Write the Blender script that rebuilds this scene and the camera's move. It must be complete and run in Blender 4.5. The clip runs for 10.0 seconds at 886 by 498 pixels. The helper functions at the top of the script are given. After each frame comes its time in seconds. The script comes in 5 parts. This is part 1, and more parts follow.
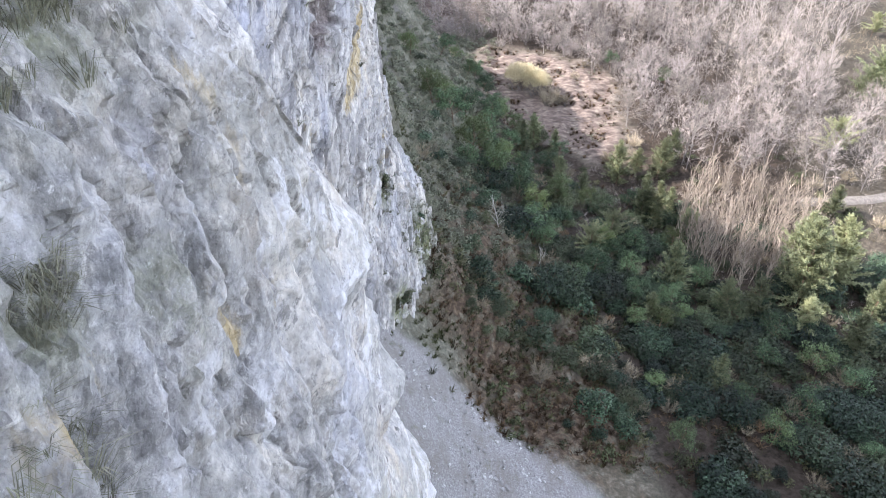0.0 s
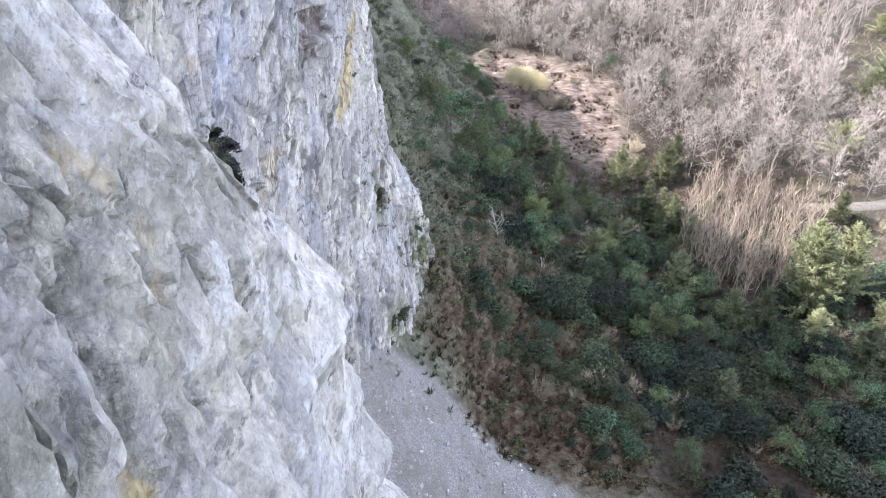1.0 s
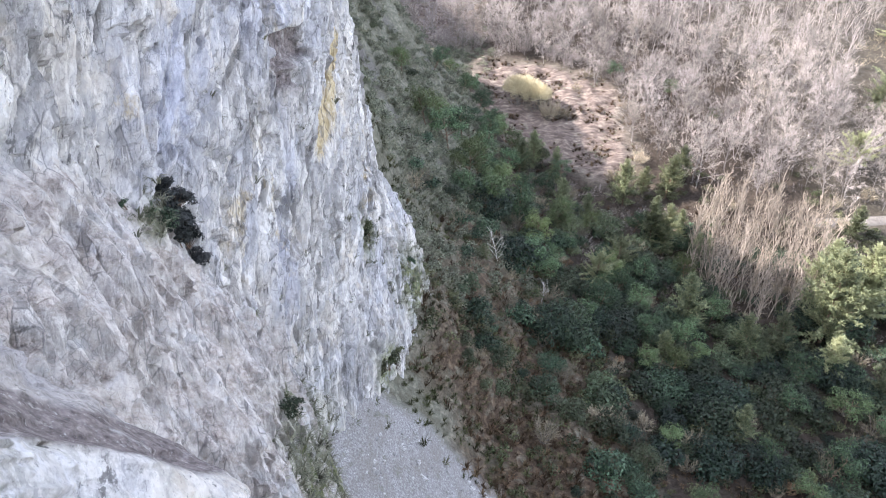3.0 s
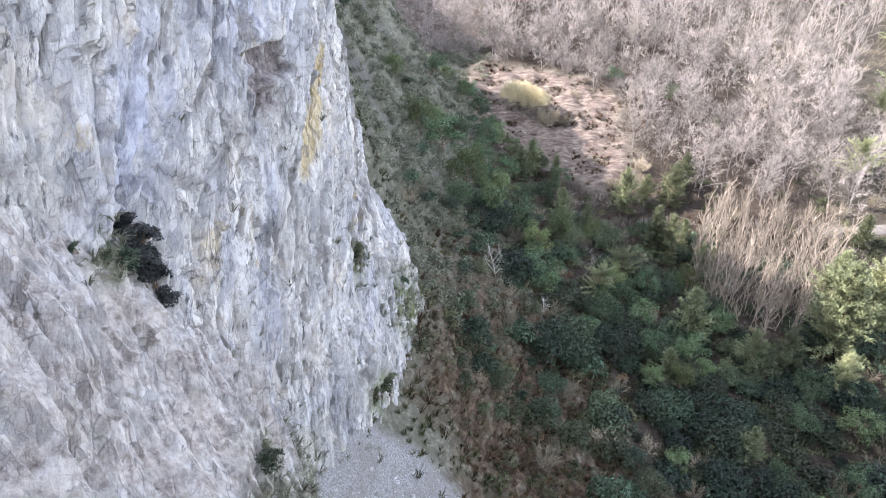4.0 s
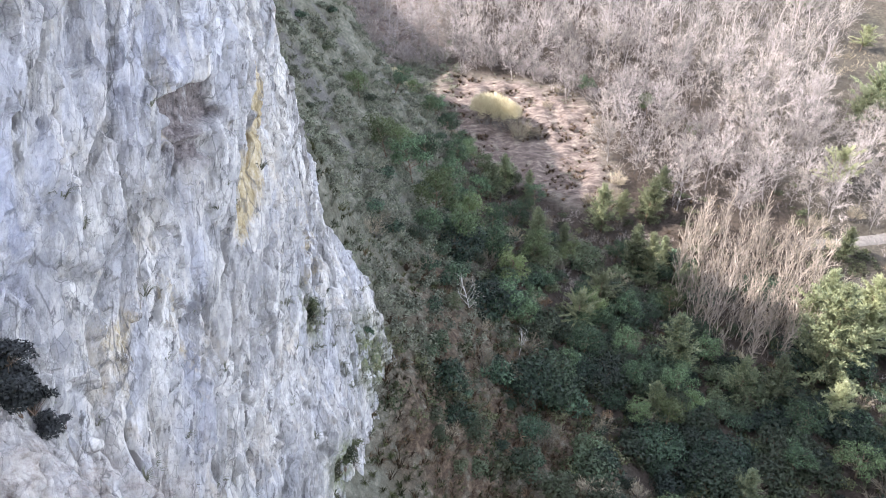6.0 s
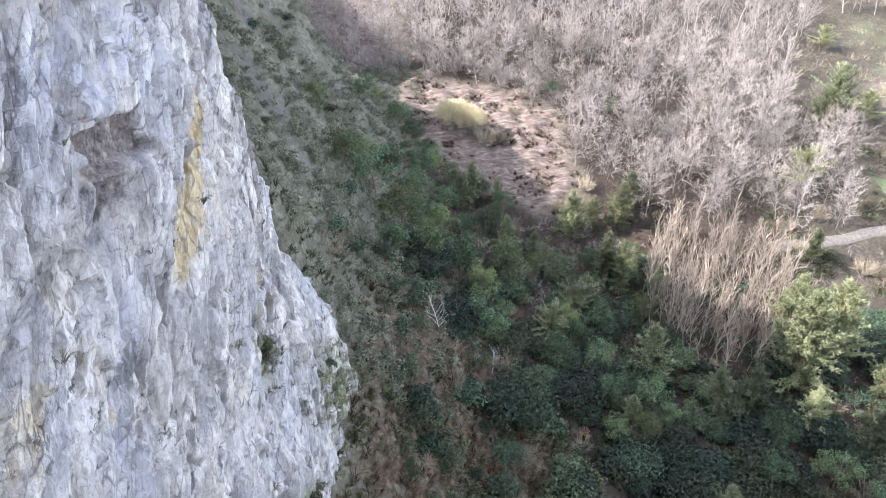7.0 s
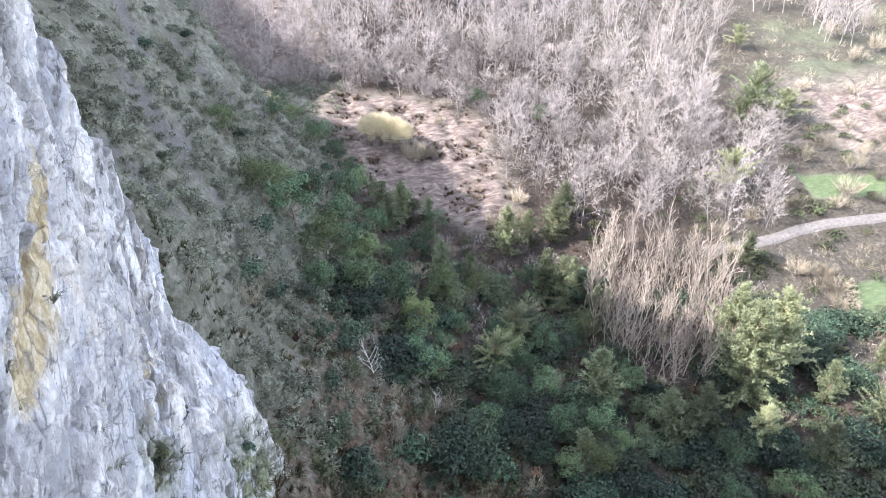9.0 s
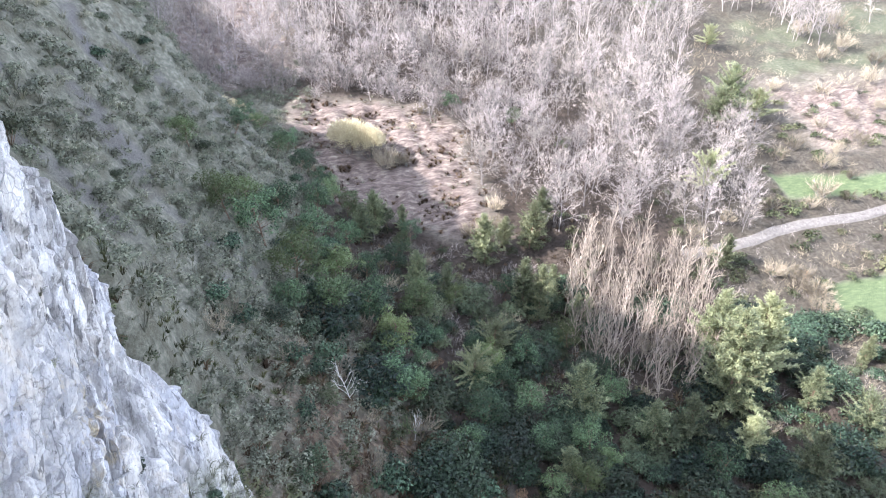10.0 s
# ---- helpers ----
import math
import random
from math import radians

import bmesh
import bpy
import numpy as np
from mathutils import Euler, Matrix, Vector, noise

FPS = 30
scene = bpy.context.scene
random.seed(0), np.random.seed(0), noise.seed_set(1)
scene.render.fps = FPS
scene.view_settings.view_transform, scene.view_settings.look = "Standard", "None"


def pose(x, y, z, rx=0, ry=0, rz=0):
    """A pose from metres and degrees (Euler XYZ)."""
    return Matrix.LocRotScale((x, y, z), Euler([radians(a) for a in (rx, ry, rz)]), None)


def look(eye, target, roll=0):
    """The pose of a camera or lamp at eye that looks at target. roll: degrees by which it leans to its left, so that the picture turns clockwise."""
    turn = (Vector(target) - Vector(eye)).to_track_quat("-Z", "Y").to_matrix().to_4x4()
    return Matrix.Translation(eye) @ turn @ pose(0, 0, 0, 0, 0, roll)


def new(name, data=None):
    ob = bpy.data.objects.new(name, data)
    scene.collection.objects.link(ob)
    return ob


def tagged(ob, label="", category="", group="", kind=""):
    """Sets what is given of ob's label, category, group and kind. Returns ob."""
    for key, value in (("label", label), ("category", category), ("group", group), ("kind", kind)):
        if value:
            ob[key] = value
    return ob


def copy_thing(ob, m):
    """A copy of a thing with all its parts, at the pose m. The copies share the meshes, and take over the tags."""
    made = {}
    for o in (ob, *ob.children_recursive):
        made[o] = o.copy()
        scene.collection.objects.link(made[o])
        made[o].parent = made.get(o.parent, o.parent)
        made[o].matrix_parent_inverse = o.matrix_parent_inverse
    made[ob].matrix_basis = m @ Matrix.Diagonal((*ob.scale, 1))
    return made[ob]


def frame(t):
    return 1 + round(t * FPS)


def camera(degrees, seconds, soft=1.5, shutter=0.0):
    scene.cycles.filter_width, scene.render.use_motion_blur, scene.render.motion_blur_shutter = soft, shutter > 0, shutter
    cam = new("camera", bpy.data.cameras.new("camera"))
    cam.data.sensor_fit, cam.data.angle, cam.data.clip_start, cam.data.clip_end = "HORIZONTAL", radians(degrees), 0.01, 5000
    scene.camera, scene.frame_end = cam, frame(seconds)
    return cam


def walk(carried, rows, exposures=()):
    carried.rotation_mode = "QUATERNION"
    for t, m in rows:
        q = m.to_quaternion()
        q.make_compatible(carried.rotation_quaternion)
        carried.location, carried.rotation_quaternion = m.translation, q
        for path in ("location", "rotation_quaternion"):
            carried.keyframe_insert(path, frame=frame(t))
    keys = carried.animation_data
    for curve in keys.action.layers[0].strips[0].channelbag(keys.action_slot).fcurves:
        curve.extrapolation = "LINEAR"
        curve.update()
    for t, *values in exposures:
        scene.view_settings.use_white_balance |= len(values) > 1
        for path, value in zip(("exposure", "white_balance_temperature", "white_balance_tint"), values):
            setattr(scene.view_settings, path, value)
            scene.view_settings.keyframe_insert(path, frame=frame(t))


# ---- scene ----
# ---------------------------------------------------------------- camera
cam = camera(70.27, 10.0, soft=1.0)
# seconds, eye x y z, heading, pitch, roll (degrees)
PATH = [
    (0.0, 0.000, -0.000, 60.000, 0.001, -30.018, 0.664),
    (0.5, 0.075, 1.104, 60.042, -0.009, -29.987, 0.589),
    (1.0, 0.165, 2.282, 60.087, -0.027, -29.969, 0.512),
    (1.5, 0.249, 3.507, 60.145, -0.047, -29.966, 0.444),
    (2.0, 0.350, 4.818, 60.195, -0.068, -29.963, 0.387),
    (2.5, 0.435, 6.136, 60.241, -0.094, -29.942, 0.314),
    (4.0, 0.883, 10.230, 60.331, -0.164, -29.708, 0.005),
    (4.5, 1.038, 11.669, 60.375, -0.569, -29.633, -0.069),
    (5.0, 1.156, 13.128, 60.412, -1.029, -29.565, -0.117),
    (6.5, 1.723, 17.532, 60.754, -4.286, -29.484, -0.236),
    (7.0, 2.007, 19.001, 60.839, -5.991, -29.476, -0.291),
    (7.5, 2.276, 20.492, 60.908, -7.751, -29.466, -0.330),
    (8.0, 2.560, 21.991, 60.944, -9.512, -29.460, -0.365),
    (8.5, 2.880, 23.457, 61.015, -11.251, -29.450, -0.399),
    (9.0, 3.202, 24.916, 61.088, -12.849, -29.460, -0.411),
    (9.5, 3.353, 26.307, 61.087, -14.198, -29.487, -0.377),
    (10.0, 3.649, 27.738, 61.124, -15.576, -29.501, -0.361),
]
walk(cam, [(t, pose(x, y, z, 0, 0, yaw) @ pose(0, 0, 0, 90 + pitch) @ pose(0, 0, 0, 0, 0, roll)) for t, x, y, z, yaw, pitch, roll in PATH],
     exposures=((0.0, 2.78, 6400, 14), (5.0, 2.84, 6400, 14), (7.0, 2.80, 6300, 14), (10.0, 3.02, 6030, 14)))

# ---------------------------------------------------------------- sky and sun
SUN_HIGH, SUN_FROM = 38.0, 186.0          # degrees above the horizon; heading it comes from, counted from +x towards +y
world = bpy.data.worlds.new("sky")
world.use_nodes = True
scene.world = world
wn = world.node_tree.nodes
sky = wn.new("ShaderNodeTexSky")
sky.sky_type, sky.sun_disc = "NISHITA", False
sky.sun_elevation, sky.sun_rotation = radians(SUN_HIGH), radians(90 - SUN_FROM)
sky.air_density, sky.dust_density, sky.ozone_density = 1.0, 1.0, 1.0
haze = wn.new("ShaderNodeHueSaturation")          # thin winter haze pales the blue
haze.inputs["Saturation"].default_value = 0.5
world.node_tree.links.new(sky.outputs[0], haze.inputs["Color"])
world.node_tree.links.new(haze.outputs[0], wn["Background"].inputs[0])
wn["Background"].inputs[1].default_value = 0.15
sun = new("sun", bpy.data.lights.new("sun", "SUN"))
sun.data.energy, sun.data.angle, sun.data.color = 2.3, radians(0.6), (1.0, 0.95, 0.91)
_a, _e = radians(SUN_FROM), radians(SUN_HIGH)
sun.matrix_world = look((300 * math.cos(_a) * math.cos(_e), 300 * math.sin(_a) * math.cos(_e), 300 * math.sin(_e) + 40), (0, 0, 40))


# ---------------------------------------------------------------- noise on arrays
def hashed(*ints, seed=0):
    h = np.full(np.broadcast(*ints).shape, (seed * 0x9E3779B1 + 0x7F4A7C15) & 0xFFFFFFFF, np.uint64)
    for k, v in enumerate(ints):
        h = (h ^ (v.astype(np.int64).astype(np.uint64) * np.uint64((0x85EBCA6B, 0xC2B2AE35, 0x27D4EB2F)[k]))) & np.uint64(0xFFFFFFFF)
        h = (h * np.uint64(0x2C1B3C6D)) & np.uint64(0xFFFFFFFF)
        h ^= h >> np.uint64(15)
    h = (h * np.uint64(0x297A2D39)) & np.uint64(0xFFFFFFFF)
    h ^= h >> np.uint64(14)
    return (h & np.uint64(0xFFFFFF)).astype(float) / 0xFFFFFF


def vnoise(x, y, seed=0):
    ix, iy = np.floor(x), np.floor(y)
    fx, fy = x - ix, y - iy
    ux, uy = fx * fx * (3 - 2 * fx), fy * fy * (3 - 2 * fy)
    a, b = hashed(ix, iy, seed=seed), hashed(ix + 1, iy, seed=seed)
    c, d = hashed(ix, iy + 1, seed=seed), hashed(ix + 1, iy + 1, seed=seed)
    return (a * (1 - ux) + b * ux) * (1 - uy) + (c * (1 - ux) + d * ux) * uy - 0.5


def fbm(x, y, octaves=4, seed=0, gain=0.5):
    out, amp = 0, 1.0
    for k in range(octaves):
        out = out + amp * vnoise(x * 2.03 ** k + 17.3 * k, y * 2.03 ** k - 9.1 * k, seed + k)
        amp *= gain
    return out


def facets(u, v, seed=0, tilt=1.0, crisp=14.0):
    """Broken plates: each cell has its own height and slope. Returns heights of about -0.5 to 0.5, the nearness to a joint and the plate's own number."""
    iu, iv = np.floor(u), np.floor(v)
    best, second = np.full(np.shape(u), 9.0), np.full(np.shape(u), 9.0)
    total, high, own = (np.zeros(np.shape(u)) for _ in range(3))
    for du in (-1, 0, 1):
        for dv in (-1, 0, 1):
            cu, cv = iu + du, iv + dv
            pu, pv = cu + 0.1 + 0.8 * hashed(cu, cv, seed=seed), cv + 0.1 + 0.8 * hashed(cu, cv, seed=seed + 1)
            a, b = u - pu, v - pv
            dist = a * a + b * b
            h = hashed(cu, cv, seed=seed + 2) - 0.5 + tilt * (a * (hashed(cu, cv, seed=seed + 3) - 0.5) + 0.35 * b * (hashed(cu, cv, seed=seed + 4) - 0.5))
            w = np.exp(-crisp * dist)
            total, high, own = total + w, high + w * h, own + w * hashed(cu, cv, seed=seed + 5)
            second = np.where(dist < best, best, np.minimum(second, dist))
            best = np.minimum(best, dist)
    return high / total, np.clip(1 - (np.sqrt(second) - np.sqrt(best)) * 5, 0, 1), own / total


def step(a, b, x):
    t = np.clip((x - a) / (b - a), 0, 1)
    return t * t * (3 - 2 * t)


def softmax2(a, b, k):
    h = np.clip(0.5 + 0.5 * (a - b) / k, 0, 1)
    return b + (a - b) * h + k * h * (1 - h)


# ---------------------------------------------------------------- the lie of the land
def face_x(y, z):
    """The quarry face without its relief: x where it stands at the height z."""
    y = np.asarray(y, float)
    back = 0.3 * np.maximum(0, y - 48) * step(33, 42, z)
    return -8.0 + 0.26 * (np.maximum(y, 14) - 41.6) + 0.1 * (53 - z) + 0.15 * np.maximum(0, 36 - z) - back + ramp_out(y, z)


def ramp_out(y, z):
    """How far the weathered ramp at the near foot of the face stands out from it."""
    kink = np.interp(z, [30, 38, 42, 46, 50, 52.5, 55], [34.8, 34.6, 34.0, 31.4, 29.6, 27.0, 20.0])
    return np.interp(z, [33, 38, 45], [0.7, 0.6, 0.5]) * 0.35 * np.logaddexp(0, (kink - np.maximum(y, 16)) / 0.35)


def edge_y(z):
    """Where the face ends and turns back into the hillside."""
    return 57.6 - 0.012 * (z - 40) ** 2


def valley(x, y):
    rise = 3.0 * np.logaddexp(0, (y - 85) / 3.0) * 0.33
    return 12 + rise + 0.02 * np.maximum(0, x - 55) + 0.7 * fbm(x / 18, y / 18, 3, 5)


def hillside(x, y):
    u = 16 - x - 13 * step(119, 136, y)
    z = 16 + 0.45 * u + 0.02 * np.maximum(u, 0) ** 2 + 0.1 * (np.clip(y, 20, 90) - 65)
    z = z - 3.0 * step(54, 47, y) * step(14, 4, x)
    z = z + 11 * np.exp(-((y - 58) / 8) ** 2) * step(-2, -6.5, x) * step(56.5, 60, y)
    z = z + 4.5 * np.exp(-((y - 112 + 0.4 * (x + 5)) / 9) ** 2) * step(16, 4, x)
    # Crest mostly out of view; height and jags set to shape the valley's shadow.
    crest = 66 - 0.2 * np.clip(y - 60, -80, 90) + 6 * step(95, 76, y) - 4.0 * step(73, 82, y) * step(138, 126, y) + 2.0 * vnoise(y / 14, x / 30, 3) + 5.0 * fbm(y / 5, x / 60, 3, 13) * step(106, 92, y)
    z = -softmax2(-z, -crest, 6.0)
    gully = np.abs(vnoise(y / 6.5 + 0.06 * x + 0.5 * vnoise(x / 9, y / 9, 29), x / 38, 23))
    return z + 1.6 * fbm(x / 9, y / 11, 4, 11) * step(30, -5, x) + (2.6 * gully + 0.7 * np.abs(vnoise(y / 2.3 + 0.1 * x, x / 16, 25))) * step(12, 2, x) * step(58, 64, y)


def ground_z(x, y):
    x, y = np.asarray(x, float), np.asarray(y, float)
    z = softmax2(hillside(x, y), valley(x, y), 4.0)
    behind = face_x(y, 30) - ramp_out(y, 30) - 1.5 * step(36, 30, y) - x                   # metres behind the foot of the face
    wall = 30 + (behind - 5.5) * 6
    inside = step(57.0, 54.5, y)
    lift = np.clip(wall, -100, 64 + 0.2 * np.clip(behind, 0, 60)) + 0 * y
    z = np.where(behind > 0, np.maximum(z, lift * inside + (1 - inside) * -100) * 1.0, z)
    z = z + 27 * step(-16, -52, x) * step(118, 138, y - 0.1 * (x + 50)) * step(190, 172, y)      # an unseen shoulder of the hill, added to shade the foot of the wood
    far = step(230, 420, np.hypot(x - 20, y - 80))
    z = z * (1 - far) + far * (40 + 60 * (0.5 + fbm(x / 400, y / 400, 4, 77)))
    return z


# ---------------------------------------------------------------- materials
class Nodes:
    """A small writer of node materials."""

    def __init__(self, name):
        self.mat = bpy.data.materials.new(name)
        self.mat.use_nodes = True
        self.tree = self.mat.node_tree
        self.bsdf = self.tree.nodes["Principled BSDF"]
        self.where = self.node("ShaderNodeNewGeometry").outputs["Position"]

    def node(self, kind, **values):
        n = self.tree.nodes.new(kind)
        for key, value in values.items():
            self.feed(n.inputs[key], value)
        return n

    def feed(self, socket, value):
        if isinstance(value, bpy.types.NodeSocket):
            self.tree.links.new(value, socket)
        else:
            socket.default_value = value

    def noise(self, scale, detail=4.0, rough=0.55, stretch=(1, 1, 1), turn=(0, 0, 0), warp=0.0):
        m = self.node("ShaderNodeMapping", Vector=self.where)
        m.vector_type = "TEXTURE"
        m.inputs["Scale"].default_value, m.inputs["Rotation"].default_value = [1 / s for s in stretch], turn
        n = self.node("ShaderNodeTexNoise", Vector=m.outputs[0], Scale=scale, Detail=detail, Roughness=rough, Distortion=warp)
        return n.outputs["Fac"]

    def ramp(self, fac, *stops):
        r = self.node("ShaderNodeValToRGB", Fac=fac)
        e = r.color_ramp.elements
        while len(e) < len(stops):
            e.new(0.5)
        for k, (at, c) in enumerate(stops):
            e[k].position, e[k].color = at, (*c, 1) if len(c) == 3 else c
        return r.outputs[0]

    def band(self, fac, low, high):
        m = self.node("ShaderNodeMapRange", Value=fac)
        m.inputs["From Min"].default_value, m.inputs["From Max"].default_value = low, high
        return m.outputs[0]

    def mix(self, fac, a, b, blend="MIX"):
        n = self.tree.nodes.new("ShaderNodeMix")
        n.data_type, n.blend_type = "RGBA", blend
        self.feed(n.inputs[0], fac)
        for socket, v in ((n.inputs[6], a), (n.inputs[7], b)):
            self.feed(socket, (*v, 1) if isinstance(v, tuple) and len(v) == 3 else v)
        return n.outputs[2]

    def maths(self, op, a, b=0.0):
        n = self.tree.nodes.new("ShaderNodeMath")
        n.operation = op
        self.feed(n.inputs[0], a), self.feed(n.inputs[1], b)
        return n.outputs[0]

    def attr(self, name):
        n = self.tree.nodes.new("ShaderNodeAttribute")
        n.attribute_name = name
        return n.outputs["Fac"]

    def done(self, color, rough=0.9, bump=None, strength=0.5, distance=0.05, spec=0.2):
        self.feed(self.bsdf.inputs["Base Color"], color)
        self.feed(self.bsdf.inputs["Roughness"], rough)
        self.bsdf.inputs["Specular IOR Level"].default_value = spec
        if bump is not None:
            b = self.node("ShaderNodeBump", Height=bump, Strength=strength, Distance=distance)
            self.tree.links.new(b.outputs[0], self.bsdf.inputs["Normal"])
        return self.mat


def rock_material(name="limestone", tall=0.2, turn=(-0.44, 0.05, 0), plain=0.0, often=1.0):
    """Broken limestone: pale plates, grey weathering, short cracks, ochre, umber and moss where the face carries them."""
    n = Nodes(name)

    def plates(scale, high, bend):
        """Tall ragged plates: a number for each, the height in metres of its tilted, broken face, and the way to its rim."""
        to = n.node("ShaderNodeMapping", Vector=n.where)
        to.vector_type = "TEXTURE"
        to.inputs["Scale"].default_value, to.inputs["Rotation"].default_value = (1, 1, 1 / high), turn
        push = n.node("ShaderNodeTexNoise", Vector=to.outputs[0], Scale=scale * 0.8, Detail=4.0, Roughness=0.6)
        far = n.node("ShaderNodeVectorMath")
        far.operation = "SCALE"
        n.feed(far.inputs[0], push.outputs["Color"])
        far.inputs["Scale"].default_value = bend / scale
        moved = n.node("ShaderNodeVectorMath")
        n.feed(moved.inputs[0], to.outputs[0]), n.feed(moved.inputs[1], far.outputs[0])
        cell = n.node("ShaderNodeTexVoronoi", Vector=moved.outputs[0], Scale=scale)
        own = n.node("ShaderNodeSeparateColor", Color=cell.outputs["Color"]).outputs[0]
        local, slope, dot = (n.node("ShaderNodeVectorMath") for _ in range(3))
        local.operation, slope.operation, dot.operation = "SUBTRACT", "SUBTRACT", "DOT_PRODUCT"
        n.feed(local.inputs[0], moved.outputs[0]), n.feed(local.inputs[1], cell.outputs["Position"])
        n.feed(slope.inputs[0], cell.outputs["Color"]), n.feed(slope.inputs[1], (0.5, 0.5, 0.5))
        n.feed(dot.inputs[0], local.outputs[0]), n.feed(dot.inputs[1], slope.outputs[0])
        high_m = n.maths("ADD", n.maths("MULTIPLY", own, 0.25 / scale), n.maths("MULTIPLY", dot.outputs["Value"], 1.9))
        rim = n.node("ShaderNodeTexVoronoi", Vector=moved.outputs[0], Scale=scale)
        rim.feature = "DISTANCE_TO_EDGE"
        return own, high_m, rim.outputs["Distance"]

    streak = n.noise(0.9 * often, 8, 0.7, (1, 1, 1.5 * tall), turn)
    mid = n.noise(1.7 * often, 9, 0.72, (1, 1, 2.6 * tall), turn)
    fine = n.noise(5 * often, 6, 0.7, (1, 1, 0.8), turn)
    c = n.ramp(mid, (0.32, (0.36, 0.36, 0.36)), (0.42, (0.54, 0.535, 0.525)), (0.5, (0.68, 0.672, 0.66)), (0.62, (0.88, 0.87, 0.85)))
    # tone: the plates' own pale or grey; on the buttress also painted rib shading
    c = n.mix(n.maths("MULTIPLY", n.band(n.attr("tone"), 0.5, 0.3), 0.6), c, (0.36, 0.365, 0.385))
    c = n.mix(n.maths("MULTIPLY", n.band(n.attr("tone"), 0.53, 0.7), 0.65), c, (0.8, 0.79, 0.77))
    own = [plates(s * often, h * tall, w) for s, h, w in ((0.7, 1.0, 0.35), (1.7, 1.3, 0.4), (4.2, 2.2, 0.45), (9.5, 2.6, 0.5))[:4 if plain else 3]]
    for (o, _, _), low, high in zip(own, (0.5, 0.65, 0.6, 0.5), (0.5, 0.65, 0.65, 0.5)):
        c = n.mix(n.maths("MULTIPLY", n.band(o, 0.4, 0.0), low * (1 - plain)), c, (0.33, 0.335, 0.36))
        c = n.mix(n.maths("MULTIPLY", n.band(o, 0.6, 1.0), high * (1 - plain)), c, (0.8, 0.79, 0.77))
    c = n.mix(n.maths("MULTIPLY", n.band(streak, 0.46, 0.36), 0.4), c, (0.38, 0.385, 0.4))
    c = n.mix(n.maths("MULTIPLY", n.band(streak, 0.54, 0.64), 0.5), c, (0.88, 0.875, 0.86))
    c = n.mix(n.maths("MULTIPLY", n.band(n.noise(0.3, 5, 0.6, (1, 1, 0.35), turn), 0.5, 0.6), 0.45), c, (0.56, 0.59, 0.68))
    c = n.mix(n.maths("MULTIPLY", n.band(n.noise(0.42, 6, 0.65, (1, 1, 0.35), (turn[0], 0.3, 0)), 0.52, 0.6), 0.4), c, (0.82, 0.77, 0.68))
    c = n.mix(n.maths("MULTIPLY", n.band(n.noise(0.55, 6, 0.7, (1, 1, 0.5)), 0.56, 0.66), 0.45), c, (0.62, 0.53, 0.4))
    c = n.mix(n.maths("MULTIPLY", n.band(fine, 0.45, 0.36), 0.35), c, (0.17, 0.168, 0.17))
    c = n.mix(n.maths("MULTIPLY", n.band(fine, 0.56, 0.66), 0.35), c, (0.8, 0.79, 0.77))
    dash = n.noise(2.4 * often, 7, 0.7, (1, 1, 1.3 * tall), (turn[0] * 1.3, turn[1], 0))
    c = n.mix(n.maths("MULTIPLY", n.band(dash, 0.41, 0.37), 0.75), c, (0.085, 0.083, 0.085))
    # darkens joints and fissures: dirt held there, plus crevice shade put into the colour
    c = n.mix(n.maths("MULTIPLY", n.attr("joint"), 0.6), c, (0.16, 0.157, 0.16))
    line = n.noise(0.75 * often, 5, 0.62, (1, 1, 1.6 * tall), turn)
    near = n.band(n.maths("ABSOLUTE", n.maths("SUBTRACT", line, 0.5)), 0.011, 0.002)
    c = n.mix(n.maths("MULTIPLY", n.maths("MULTIPLY", near, n.band(n.noise(0.6, 4, 0.6), 0.5, 0.62)), 0.4), c, (0.09, 0.087, 0.088))
    if plain:
        c = n.mix(n.maths("MULTIPLY", n.band(n.noise(0.6, 7, 0.72, (1, 1, 0.6), turn), 0.48, 0.57), 0.6), c, (0.36, 0.37, 0.37))
        c = n.mix(n.maths("MULTIPLY", n.band(n.noise(0.75, 7, 0.75, (1, 1, 0.5), turn), 0.53, 0.58), 0.75), c, (0.76, 0.78, 0.84))
        c = n.mix(n.maths("MULTIPLY", n.band(n.noise(0.45, 7, 0.74, (1, 1, 0.6)), 0.56, 0.64), 0.3), c, (0.42, 0.41, 0.33))
        c = n.mix(n.maths("MULTIPLY", n.band(n.noise(0.9, 7, 0.74, (1, 1, 0.4), turn), 0.56, 0.66), 0.4), c, (0.5, 0.42, 0.33))
    c = n.mix(n.maths("MULTIPLY", n.attr("blue"), n.band(n.noise(0.8, 6, 0.7, (1, 1, 0.3), turn), 0.36, 0.56)), c, n.ramp(mid, (0.35, (0.27, 0.29, 0.38)), (0.6, (0.56, 0.59, 0.7))))
    c = n.mix(n.maths("MULTIPLY", n.attr("buff"), n.band(n.noise(1.1, 7, 0.72, (1, 1, 0.5), (0.6, 0, 0)), 0.36, 0.6)), c, n.ramp(n.noise(2.6, 7, 0.72, (1, 1, 0.4), (0.6, 0, 0)), (0.34, (0.2, 0.175, 0.165)), (0.48, (0.43, 0.39, 0.37)), (0.62, (0.62, 0.59, 0.57))))
    c = n.mix(n.maths("MULTIPLY", n.attr("grey"), n.band(n.noise(0.9, 8, 0.74, (1, 1, 0.6), turn), 0.62, 0.42)), c, n.ramp(n.noise(3.2, 8, 0.75, (1, 1, 0.6), turn), (0.34, (0.17, 0.175, 0.185)), (0.47, (0.33, 0.335, 0.345)), (0.56, (0.43, 0.435, 0.44)), (0.66, (0.68, 0.68, 0.67))))
